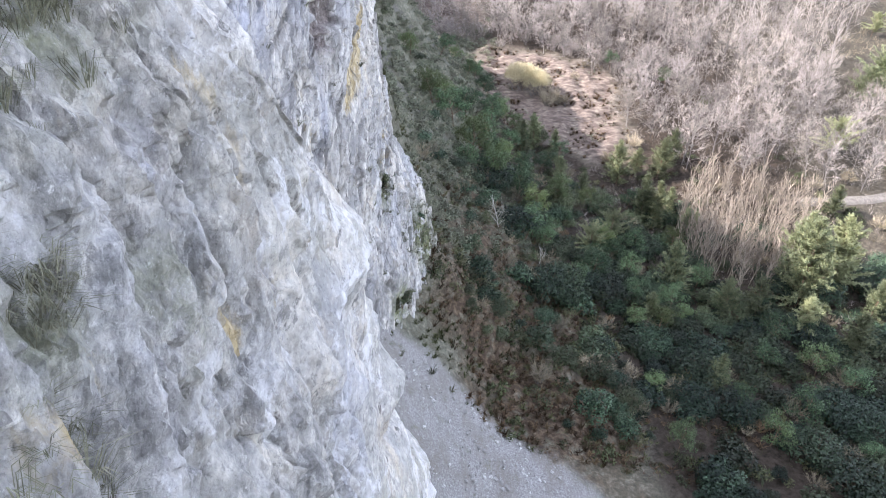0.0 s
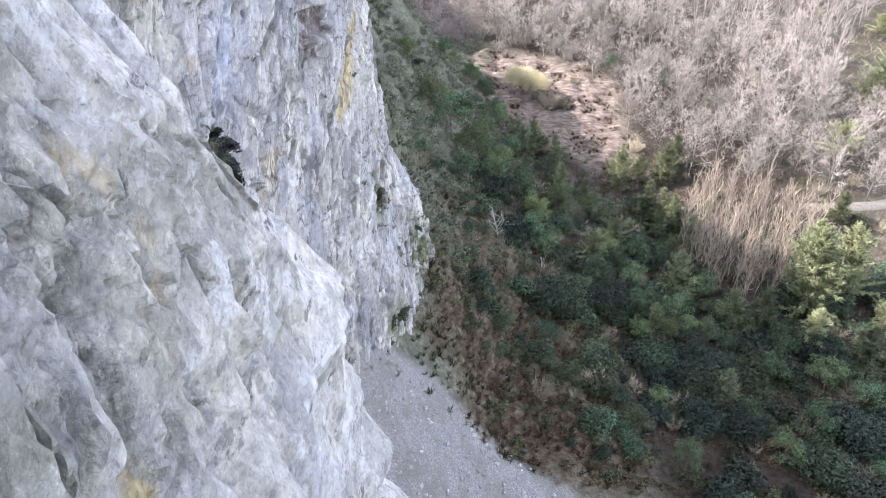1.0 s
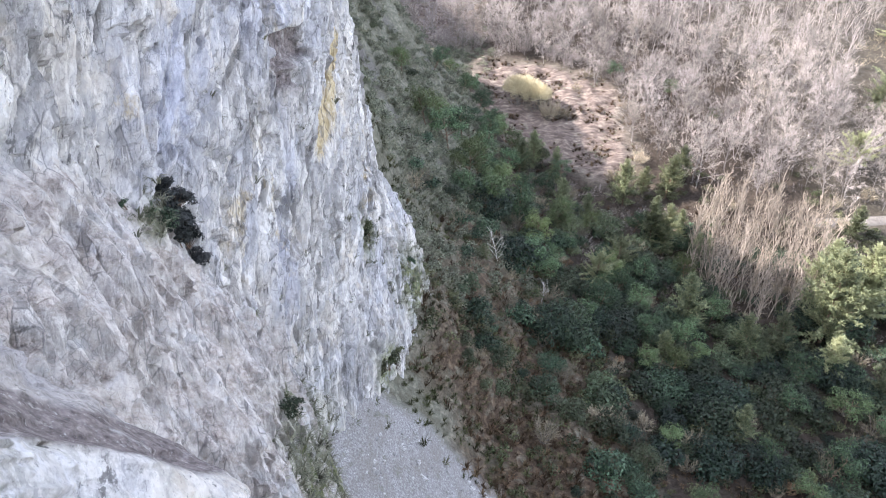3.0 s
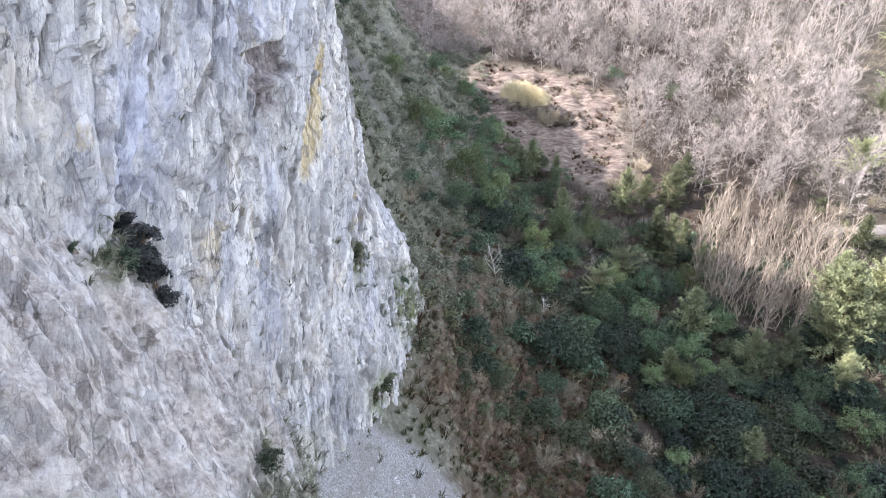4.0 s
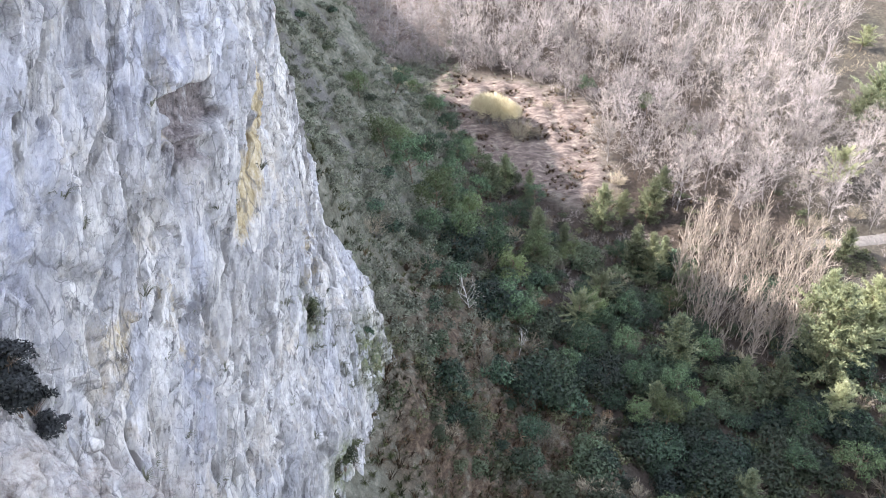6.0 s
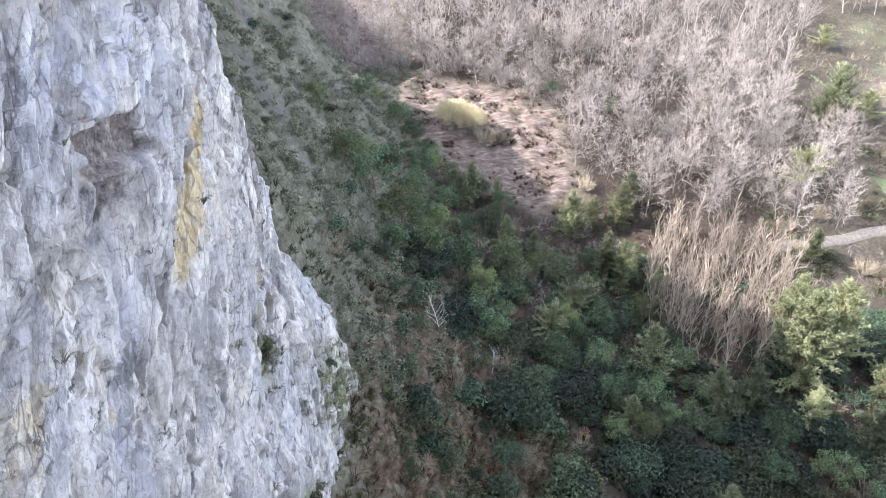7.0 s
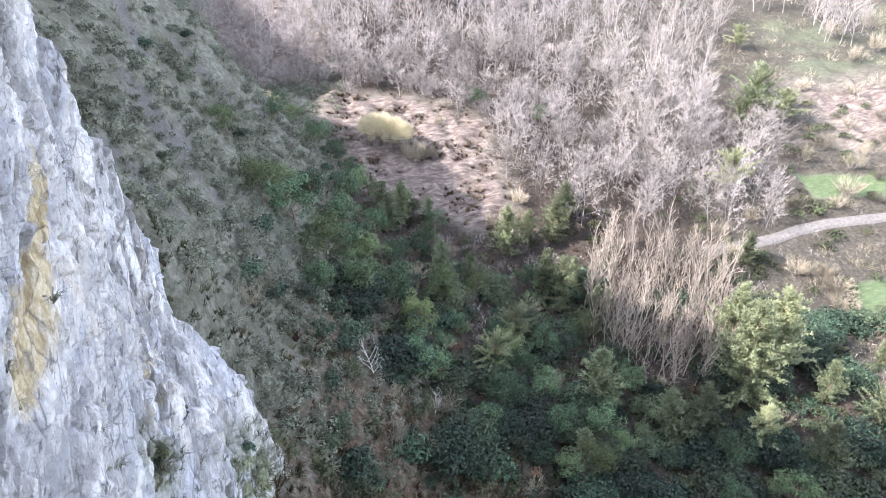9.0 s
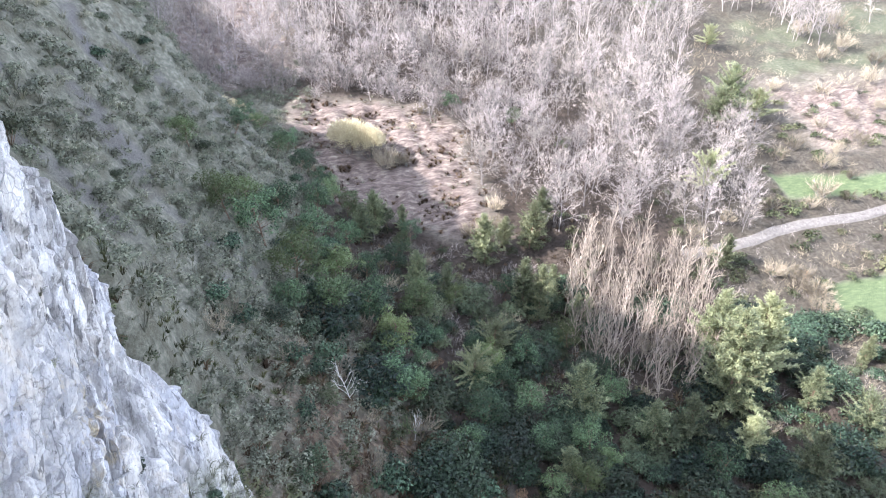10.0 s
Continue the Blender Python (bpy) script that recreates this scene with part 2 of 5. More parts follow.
    c = n.mix(1.0, c, (1.0, 0.96, 0.925) if plain else (0.945, 0.908, 0.876), "MULTIPLY")
    patchy = n.noise(2.6, 6, 0.72, (1, 1, 0.3))
    och = n.maths("MULTIPLY", n.band(n.maths("ADD", n.attr("ochre"), n.maths("MULTIPLY", patchy, 1.8)), 1.15, 1.6), 0.95)
    c = n.mix(och, c, n.ramp(n.noise(3, 7, 0.72, (1, 1, 0.3)), (0.32, (0.34, 0.25, 0.13)), (0.48, (0.49, 0.39, 0.23)), (0.6, (0.62, 0.52, 0.36)), (0.7, (0.76, 0.71, 0.6))))
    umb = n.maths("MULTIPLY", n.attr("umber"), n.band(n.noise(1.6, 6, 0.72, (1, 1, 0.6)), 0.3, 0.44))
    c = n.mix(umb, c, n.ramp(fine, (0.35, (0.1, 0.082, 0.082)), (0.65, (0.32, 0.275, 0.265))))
    mos = n.maths("MULTIPLY", n.attr("moss"), n.band(n.noise(1.3, 6, 0.72), 0.4, 0.52))
    c = n.mix(mos, c, n.ramp(fine, (0.35, (0.1, 0.115, 0.05)), (0.65, (0.26, 0.27, 0.15))))
    faces = n.maths("ADD", n.maths("ADD", own[0][1], own[1][1]), own[2][1])
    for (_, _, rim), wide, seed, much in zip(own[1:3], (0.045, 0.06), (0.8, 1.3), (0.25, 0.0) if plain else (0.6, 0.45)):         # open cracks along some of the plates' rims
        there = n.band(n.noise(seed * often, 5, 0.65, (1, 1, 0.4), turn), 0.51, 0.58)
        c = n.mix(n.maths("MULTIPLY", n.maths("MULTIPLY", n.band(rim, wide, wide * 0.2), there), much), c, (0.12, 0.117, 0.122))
    if plain:
        grit = n.noise(13, 8, 0.75, (1, 1, 0.7), turn)
        faces = n.maths("ADD", faces, n.maths("ADD", own[3][1], n.maths("MULTIPLY", grit, 0.05)))
        c = n.mix(n.maths("MULTIPLY", n.band(grit, 0.44, 0.34), 0.6), c, (0.15, 0.15, 0.155))
        c = n.mix(n.maths("MULTIPLY", n.band(grit, 0.58, 0.68), 0.5), c, (0.86, 0.855, 0.84))
    grain = n.maths("ADD", n.maths("MULTIPLY", mid, 0.35 / often), n.maths("MULTIPLY", fine, 0.1 / often))
    return n.done(c, 0.92, n.maths("ADD", faces, grain), 0.85, 1.0, 0.15)


def ground_material():
    n = Nodes("hillside_soil")
    a, b, f = n.noise(0.35, 5, 0.65), n.noise(1.8, 5, 0.7), n.noise(8, 4, 0.7)
    turf = n.ramp(b, (0.3, (0.07, 0.07, 0.052)), (0.5, (0.14, 0.136, 0.105)), (0.7, (0.25, 0.235, 0.19)))
    soil = n.ramp(f, (0.3, (0.055, 0.052, 0.038)), (0.7, (0.16, 0.15, 0.11)))
    c = n.mix(n.band(a, 0.48, 0.62), turf, soil)
    fern = n.ramp(b, (0.3, (0.036, 0.025, 0.018)), (0.5, (0.075, 0.053, 0.037)), (0.7, (0.17, 0.125, 0.085)))
    c = n.mix(n.maths("MULTIPLY", n.attr("bracken"), n.band(n.noise(0.8, 5, 0.7), 0.3, 0.5)), c, fern)
    c = n.mix(n.maths("MULTIPLY", n.attr("bare"), 0.85), c, n.ramp(f, (0.3, (0.06, 0.054, 0.056)), (0.7, (0.19, 0.175, 0.175))))
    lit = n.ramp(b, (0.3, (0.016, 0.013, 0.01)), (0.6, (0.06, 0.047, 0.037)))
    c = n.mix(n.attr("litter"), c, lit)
    heath = n.ramp(n.noise(1.1, 6, 0.72, (0.5, 1.6, 1)), (0.32, (0.055, 0.044, 0.038)), (0.46, (0.118, 0.09, 0.077)), (0.58, (0.185, 0.148, 0.124)), (0.68, (0.29, 0.255, 0.2)))
    c = n.mix(n.attr("heath"), c, heath)
    grass = n.ramp(n.noise(1.4, 6, 0.7, (0.6, 1.3, 1)), (0.3, (0.06, 0.08, 0.04)), (0.6, (0.1, 0.125, 0.062)), (0.75, (0.17, 0.18, 0.105)))
    c = n.mix(n.attr("pasture"), c, grass)
    stone = n.ramp(f, (0.3, (0.12, 0.112, 0.108)), (0.5, (0.24, 0.23, 0.225)), (0.7, (0.42, 0.41, 0.4)))
    stone = n.mix(n.maths("MULTIPLY", n.band(n.noise(0.45, 6, 0.7, (1, 0.5, 1), (0, 0, 0.5)), 0.45, 0.62), 0.6), stone, (0.17, 0.15, 0.13))
    c = n.mix(n.maths("MULTIPLY", n.attr("scree"), n.band(n.noise(0.6, 5, 0.7), 0.28, 0.42)), c, stone)
    return n.done(c, 0.95, n.maths("ADD", n.noise(2.2, 6, 0.7), n.maths("MULTIPLY", f, 0.4)), 0.8, 0.25, 0.1)


def leaf_material(name, dark, light, odd, rough=0.6, spec=0.3, see=0.25, per_object=0.5, vary=1.0):
    """Foliage: each leaf has its shade, each plant its cast (attribute tint), with light shining through."""
    n = Nodes(name)
    g = n.node("ShaderNodeNewGeometry")
    o = n.node("ShaderNodeObjectInfo")
    c = n.mix(g.outputs["Random Per Island"], dark, light)
    t = n.maths("FRACT", n.maths("ADD", n.attr("tint"), n.maths("MULTIPLY", o.outputs["Random"], 1.0)))
    c = n.mix(n.maths("MULTIPLY", n.band(t, 0.45, 1.0), per_object), c, odd)
    c = n.mix(n.maths("MULTIPLY", n.band(n.noise(0.9, 3), 0.6, 0.4), 0.3), c, dark)
    hsv = n.node("ShaderNodeHueSaturation", Color=c)
    n.feed(hsv.inputs["Value"], n.maths("ADD", n.maths("MULTIPLY", n.maths("FRACT", n.maths("MULTIPLY", t, 7.3)), vary), 0.92 - vary / 2))
    c = hsv.outputs[0]
    mat = n.done(c, rough, spec=spec)
    if see:
        tr = n.node("ShaderNodeBsdfTranslucent", Color=c)
        mx = n.node("ShaderNodeMixShader", Fac=see)
        n.tree.links.new(n.bsdf.outputs[0], mx.inputs[1])
        n.tree.links.new(tr.outputs[0], mx.inputs[2])
        n.tree.links.new(mx.outputs[0], n.tree.nodes["Material Output"].inputs[0])
    return mat


def bark_material(name, dark, light):
    n = Nodes(name)
    o = n.node("ShaderNodeObjectInfo")
    c = n.mix(n.band(n.noise(3.5, 5, 0.7, (1, 1, 0.3)), 0.35, 0.65), dark, light)
    c = n.mix(n.maths("MULTIPLY", o.outputs["Random"], 0.35), c, dark)
    return n.done(c, 0.9, n.noise(12, 4, 0.7, (1, 1, 0.25)), 0.5, 0.05, 0.15)


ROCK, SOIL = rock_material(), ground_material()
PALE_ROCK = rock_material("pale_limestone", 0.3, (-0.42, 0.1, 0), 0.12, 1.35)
BARK = bark_material("grey_bark", (0.1, 0.088, 0.08), (0.26, 0.235, 0.22))
PALE_BARK = bark_material("pale_dead_wood", (0.4, 0.37, 0.33), (0.68, 0.65, 0.6))
PINE_BARK = bark_material("pine_bark", (0.1, 0.07, 0.05), (0.26, 0.18, 0.13))
TWIG = leaf_material("bare_twigs", (0.17, 0.148, 0.138), (0.41, 0.36, 0.335), (0.41, 0.355, 0.29), 0.8, 0.2, 0.0, 0.5, 0.75)
SLIM_TWIG = leaf_material("brown_slender_twigs", (0.11, 0.09, 0.075), (0.35, 0.295, 0.245), (0.31, 0.26, 0.19), 0.8, 0.2, 0.0, 0.5, 0.8)
SLIM_BARK = bark_material("pale_slender_bark", (0.16, 0.13, 0.105), (0.48, 0.41, 0.335))
OLIVE_TWIG = leaf_material("yellowing_leaves", (0.12, 0.11, 0.05), (0.27, 0.24, 0.12), (0.25, 0.24, 0.09), 0.8, 0.2, 0.1)
EVERGREEN = leaf_material("evergreen_leaves", (0.006, 0.013, 0.008), (0.088, 0.138, 0.08), (0.13, 0.135, 0.07), 0.55, 0.25, 0.2, 0.75)
DULL_LEAF = leaf_material("dull_scrub_leaves", (0.08, 0.088, 0.062), (0.215, 0.225, 0.16), (0.25, 0.235, 0.175), 0.7, 0.2, 0.2, 0.6, 0.6)
OAK_LEAF = leaf_material("holm_oak_leaves", (0.009, 0.021, 0.012), (0.155, 0.235, 0.12), (0.19, 0.21, 0.075), 0.55, 0.25, 0.25, 0.7)
NEEDLE = leaf_material("pine_needles", (0.04, 0.056, 0.03), (0.315, 0.34, 0.185), (0.34, 0.34, 0.18), 0.55, 0.3, 0.25, 0.5, 0.7)
DRY_GRASS = leaf_material("dry_grass", (0.12, 0.12, 0.088), (0.33, 0.32, 0.24), (0.2, 0.205, 0.145), 0.85, 0.1, 0.25, 0.7, 0.6)
SEDGE = leaf_material("olive_sedge", (0.028, 0.034, 0.014), (0.105, 0.112, 0.05), (0.12, 0.105, 0.055), 0.8, 0.15, 0.25)
FERN = leaf_material("dead_bracken", (0.04, 0.026, 0.017), (0.15, 0.1, 0.064), (0.12, 0.095, 0.052), 0.85, 0.1, 0.25)
GOLD = leaf_material("golden_willow_twigs", (0.46, 0.395, 0.245), (0.82, 0.735, 0.5), (0.68, 0.61, 0.44), 0.8, 0.2, 0.2, 0.4, 0.3)
# Evergreen leaves again, darkened in colour for the deep shade of the valley bottom.
SHADE_LEAF = leaf_material("shade_dark_leaves", (0.003, 0.007, 0.005), (0.044, 0.076, 0.046), (0.065, 0.072, 0.036), 0.5, 0.25, 0.12, 0.7)
SCRUB = leaf_material("bramble_leaves", (0.028, 0.037, 0.017), (0.11, 0.125, 0.06), (0.13, 0.12, 0.065), 0.6, 0.25, 0.2, 0.7)
TAN = leaf_material("tan_twigs", (0.17, 0.14, 0.1), (0.42, 0.36, 0.26), (0.36, 0.31, 0.22), 0.8, 0.2, 0.1)
IVY = leaf_material("dark_ivy_leaves", (0.012, 0.014, 0.014), (0.045, 0.05, 0.05), (0.06, 0.055, 0.06), 0.6, 0.3, 0.1)
RUST = leaf_material("rusty_leaves", (0.16, 0.1, 0.06), (0.36, 0.24, 0.15), (0.3, 0.2, 0.12), 0.8, 0.2, 0.2)


def track_material():
    n = Nodes("gravel_track")
    c = n.ramp(n.noise(2.2, 6, 0.7), (0.3, (0.09, 0.08, 0.07)), (0.7, (0.18, 0.163, 0.148)))
    return n.done(c, 0.95, n.noise(9, 5, 0.7), 0.6, 0.04, 0.1)


TRACK = track_material()


def stone_material():
    n = Nodes("scree_stone")
    g = n.node("ShaderNodeNewGeometry")
    c = n.mix(g.outputs["Random Per Island"], (0.2, 0.195, 0.19), (0.6, 0.59, 0.575))
    return n.done(n.mix(n.band(n.noise(6, 5, 0.7), 0.6, 0.4), c, (0.25, 0.235, 0.22)), 0.95, n.noise(14, 4, 0.7), 0.5, 0.03, 0.1)


STONE = stone_material()


# ---------------------------------------------------------------- meshes from arrays
def mesh_of(name, verts, faces, mats, smooth=True, index=None, **attrs):
    """A mesh from arrays: faces of three or four corners; attrs are one number a vertex."""
    verts, faces = np.asarray(verts, np.float32), np.asarray(faces, np.int32)
    me = bpy.data.meshes.new(name)
    k = faces.shape[1]
    me.vertices.add(len(verts)), me.loops.add(faces.size), me.polygons.add(len(faces))
    me.vertices.foreach_set("co", verts.ravel())
    me.loops.foreach_set("vertex_index", faces.ravel())
    me.polygons.foreach_set("loop_start", np.arange(0, faces.size, k, dtype=np.int32))
    me.polygons.foreach_set("use_smooth", np.full(len(faces), smooth))
    for m in (mats if isinstance(mats, (list, tuple)) else [mats]):
        me.materials.append(m)
    if index is not None:
        me.polygons.foreach_set("material_index", np.asarray(index, np.int32))
    for key, values in attrs.items():
        me.attributes.new(key, "FLOAT", "POINT").data.foreach_set("value", np.asarray(values, np.float32).ravel())
    me.update()
    me.validate()
    return me


def grid_faces(rows, cols):
    i = np.arange(rows * cols).reshape(rows, cols)
    return np.stack([i[:-1, :-1], i[:-1, 1:], i[1:, 1:], i[1:, :-1]], -1).reshape(-1, 4)


# ---------------------------------------------------------------- ground
def spread(a, b, fine_a, fine_b, fine, coarse):
    """Places from a to b, close together between fine_a and fine_b and wider apart outside."""
    out, p, d = [], fine_b, fine
    mid = list(np.arange(fine_a, fine_b, fine))
    up = []
    while p < b:
        up.append(p)
        p += d
        d = min(d * 1.22, coarse)
    up.append(b)
    down, p, d = [], fine_a - fine, fine * 1.22
    while p > a:
        down.append(p)
        p -= d
        d = min(d * 1.22, coarse)
    down.append(a)
    return np.array(down[::-1] + mid + up)


def thicket_x(y):
    """Where the open bracken slope gives way to the thicket below it."""
    return np.interp(y, [38, 50, 64, 72, 80, 104], [19, 20, 19, 13, 7, 5])


def masks(x, y):
    wob = 2.5 * fbm(x / 7, y / 7, 3, 41)
    m = {}
    m["scree"] = step(43.6, 42.0, y + wob * 0.5 + 0.42 * np.maximum(0, x)) * step(17, 13, x + wob)
    m["bracken"] = np.exp(-((x - 3.0 - 0.12 * (y - 56) + wob) / 3.5) ** 2) * step(44, 50, y) * step(84, 72, y)
    m["bracken"] = np.maximum(m["bracken"], step(0, 3, x) * step(21, 17, x + wob) * step(39, 43, y + 0.3 * x) * step(74, 64, y + wob) * (0.55 + 0.45 * step(-0.28, 0.0, fbm(x / 6, y / 4, 3, 43))))
    m["heath"] = step(3, 9, x + wob) * step(36, 31, x + wob) * step(107, 112, y + wob + 0.45 * (x - 15)) * step(141, 135, y + wob + (x - 15) * 0.3)
    m["heath"] = np.maximum(m["heath"], step(92, 100, x + wob) * step(107, 112, y + wob) * step(136, 124, y + wob))
    m["heath"] = np.maximum(m["heath"], step(-16, -10, x + wob) * step(12, 5, x + wob) * step(140, 146, y + wob))
    inside = lambda *sides: np.minimum.reduce([step(-0.5, 0.5, (a * (x - u) + b * (y - v)) / math.hypot(a, b) + 0.3 * wob) for u, v, a, b in sides])
    p1 = inside((82.3, 104, 1, 0.05), (92, 105.3, -0.18, -1), (92, 100.2, 0.14, 1))
    p2 = inside((73.6, 81, 1, -0.35), (80, 84.8, -0.05, -1), (73.0, 77.0, 0.7, 1)) * step(130, 120, x)
    p3 = (0.08 + 0.25 * step(0.0, 0.25, fbm(x / 9, y / 5, 3, 51))) * step(96, 106, x + wob) * step(124, 132, y + wob) * step(160, 150, y + wob)
    run = vnoise((y + 0.25 * x) / 1.9 + 0.7 * fbm(x / 6, y / 6, 3, 45), x / 9, 47)
    streak = np.exp(-((y - 95 + 2.1 * (x + 11) + 0.8 * wob) / 1.5) ** 4 - ((x + 11.5) / 4.0) ** 4) * step(-0.2, 0.05, fbm(x / 1.5, y / 2.5, 3, 49))
    m["bare"] = np.maximum(0.7 * step(0.24, 0.36, run) * step(4, -3, x) * step(60, 66, y), streak)
    m["pasture"] = np.maximum(np.maximum(p1, p2), p3)
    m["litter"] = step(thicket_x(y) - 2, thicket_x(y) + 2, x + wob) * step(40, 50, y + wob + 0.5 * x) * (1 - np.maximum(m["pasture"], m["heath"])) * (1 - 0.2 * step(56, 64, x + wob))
    return m


def build_ground():
    xs = spread(-1600, 1700, -32, 118, 0.75, 90)
    ys = spread(-1500, 1900, 22, 190, 0.75, 90)
    X, Y = np.meshgrid(xs, ys)
    Z = ground_z(X, Y)
    m = masks(X, Y)
    near = step(260, 200, np.hypot(X - 30, Y - 90))
    bumps = (fbm(X / 2.4, Y / 2.4, 3, 61) * 0.7 + 0.5 * np.abs(vnoise(X / 1.3, Y / 3.1, 63))) * (1 - 0.9 * m["pasture"]) * (1 - 0.6 * m["scree"])
    hum = m["heath"] * 0.9 * (0.5 - np.abs(vnoise(X / 3.4 + 0.3 * fbm(X / 5, Y / 5, 2, 8), Y / 1.5, 67)) * 2)
    Z = Z + near * (bumps + hum * 1.5) * (1 - step(4.0, 2.5, np.abs(Y - 95.6)) * step(55, 58, X))
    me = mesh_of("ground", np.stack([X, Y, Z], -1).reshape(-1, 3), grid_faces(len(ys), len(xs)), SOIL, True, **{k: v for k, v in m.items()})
    return tagged(new("ground", me), "hillside and valley floor with turf, scree, dead bracken and pasture", "ground", kind="structure")


build_ground()


# ---------------------------------------------------------------- the quarry face and its buttress
def gauss(y, z, y0, z0, ry, rz):
    return np.exp(-((y - y0) / ry) ** 2 - ((z - z0) / rz) ** 2)


def relief(y, z, size=1.0, seed=0, warp=1.0):
    """Fractured limestone: tall tilted plates in four sizes, fissures and crumbs. Returns metres outward and the joints."""
    lean = y - 0.48 * z + 0.7 * fbm(y / 5, z / 9, 3, 100 + seed) + 0.16 * fbm(y / 0.8, z / 1.6, 3, 105 + seed)
    zz = z + warp * 2.5 * fbm(y / 3, z / 9, 3, 120 + seed) + warp * 0.8 * fbm(y / 0.7, z / 1.8, 3, 125 + seed)
    a, ja, ta = facets(lean / (2.2 * size), zz / (8.5 * size), 200 + seed, 1.5, 40)
    b, jb, tb = facets(lean / (0.85 * size), zz / (3.0 * size), 210 + seed, 2.0, 34)
    c, jc, tc = facets(lean / (0.4 * size), zz / (1.0 * size), 220 + seed, 2.2, 24)
    fissure = np.clip(0.1 - np.abs(vnoise(lean / 1.5, zz / 9, 230 + seed)), 0, 1) * 9
    crack = np.clip(0.07 - np.abs(vnoise(lean / 0.55, zz / 3.0, 235 + seed)), 0, 1) * 13
    out = 0.6 * a + 0.75 * b + 0.4 * c + 0.16 * (0.25 - np.abs(vnoise(lean / 0.4, zz / 0.9, 250 + seed))) - 0.5 * fissure - 0.3 * crack + 0.35 * fbm(lean / 1.2, zz / 2.6, 5, 240 + seed, 0.62)
    out = out * size
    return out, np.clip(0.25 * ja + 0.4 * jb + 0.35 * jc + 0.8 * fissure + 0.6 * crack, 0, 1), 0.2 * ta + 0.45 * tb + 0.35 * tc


SURFACES = {}


def on_rock(name, y, z):
    """The place on a rock face that lies at y and z."""
    zs, X, Y = SURFACES[name]
    i = np.clip(np.searchsorted(zs, z), 0, len(zs) - 1)
    j = np.abs(Y[i] - np.asarray(y, float)[..., None]).argmin(-1)
    return X[i, j], Y[i, j], zs[i]


def build_cliff():
    us = np.concatenate([np.arange(2.0, 20.0, 0.3), np.arange(20.0, 70.0, 0.105)])
    zs = np.concatenate([np.arange(17.0, 26.0, 0.3), np.arange(26.0, 58.0, 0.11), np.arange(58.0, 69.1, 0.4)])
    U, Z = np.meshgrid(us, zs)
    Y = np.clip(U + 0.48 * (Z - 45), 12, 61)                    # the grid follows the lean of the ribs
    edge = edge_y(Z) + 0.9 * fbm(Z / 2.2, Z * 0 + 3.3, 4, 301) * step(29, 35, Z) + 0.5 * (facets(Z / 1.6, Z * 0 + 0.5, 311)[0]) * step(29, 35, Z)
    over = np.maximum(0, Y - edge)
    r, joint, tone = relief(Y, Z)
    mid_line = Y - 46.2 - 0.77 * (Z - 49.6) + 0.5 * fbm(Z / 1.1, Y / 5, 3, 341)
    stain = np.exp(-(mid_line / 1.2) ** 2 - ((Z - 48.0) / 2.1) ** 4)
    seep = np.exp(-((mid_line - 0.5) / 0.8) ** 2 - ((Z - 51.3) / 1.9) ** 4)                # olive streak above the stain
    ramp = step(0.1, 0.8, ramp_out(Y, Z) + 0.4 * fbm(Y / 2, Z / 2, 3, 321))      # weathered ramp below the cleft
    plate = gauss(Y, Z, 40.7, 46.4, 0.9, 1.9)                   # a smooth plate
    X = face_x(np.minimum(Y, edge), Z) + r * (0.38 + 0.4 * step(28, 35, Z)) * (1 - 0.9 * plate) * (1 - 0.5 * stain) * step(2.2, 0, over)
    X -= 1.1 * over + 1.6 * over ** 2                           # turns back behind the edge
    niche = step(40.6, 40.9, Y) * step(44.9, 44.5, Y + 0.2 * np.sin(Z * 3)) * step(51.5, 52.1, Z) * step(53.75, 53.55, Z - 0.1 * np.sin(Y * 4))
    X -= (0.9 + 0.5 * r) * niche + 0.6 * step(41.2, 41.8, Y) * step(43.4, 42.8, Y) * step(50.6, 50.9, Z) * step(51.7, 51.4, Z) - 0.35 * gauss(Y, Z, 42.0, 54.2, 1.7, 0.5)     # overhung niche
    X -= 0.4 * gauss(Y, Z, 30.9, 48.0, 0.8, 1.7)                # cleft
    X -= 0.4 * gauss(Y - 0.78 * (Z - 49.6), Z, 45.9, 49.0, 1.2, 3.2)                # stained groove
    X += 1.0 * gauss(Y, Z, 45.0, 31.5, 2.0, 2.0) + 0.35 * gauss(Y, Z, 55.0, 28.0, 2.0, 2.6)
    Yp = Y - 0.16 * over
    joint, tone = joint * (1 - plate), tone * (1 - plate) + 0.62 * plate
    ochre = np.clip(1.0 * stain + 0.75 * seep + 1.0 * gauss(Y, Z, 41.4, 52.8, 0.5, 1.0) + 0.35 * gauss(Y, Z, 50.0, 42, 2.5, 4) + 0.45 * gauss(Y, Z, 29.9, 53.3, 0.4, 0.7) + 0.55 * gauss(Y - 0.48 * Z, Z, 34.7 - 0.48 * 46.4, 46.4, 0.6, 1.8) + 0.4 * gauss(Y, Z, 37.5, 45, 0.6, 3.5), 0, 1)
    # browner in the niche, the hollow below it and a spot low on the ramp
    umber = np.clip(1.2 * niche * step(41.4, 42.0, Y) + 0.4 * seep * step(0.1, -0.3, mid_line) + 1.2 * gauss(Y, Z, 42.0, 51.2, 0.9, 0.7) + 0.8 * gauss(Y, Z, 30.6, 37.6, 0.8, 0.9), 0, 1)
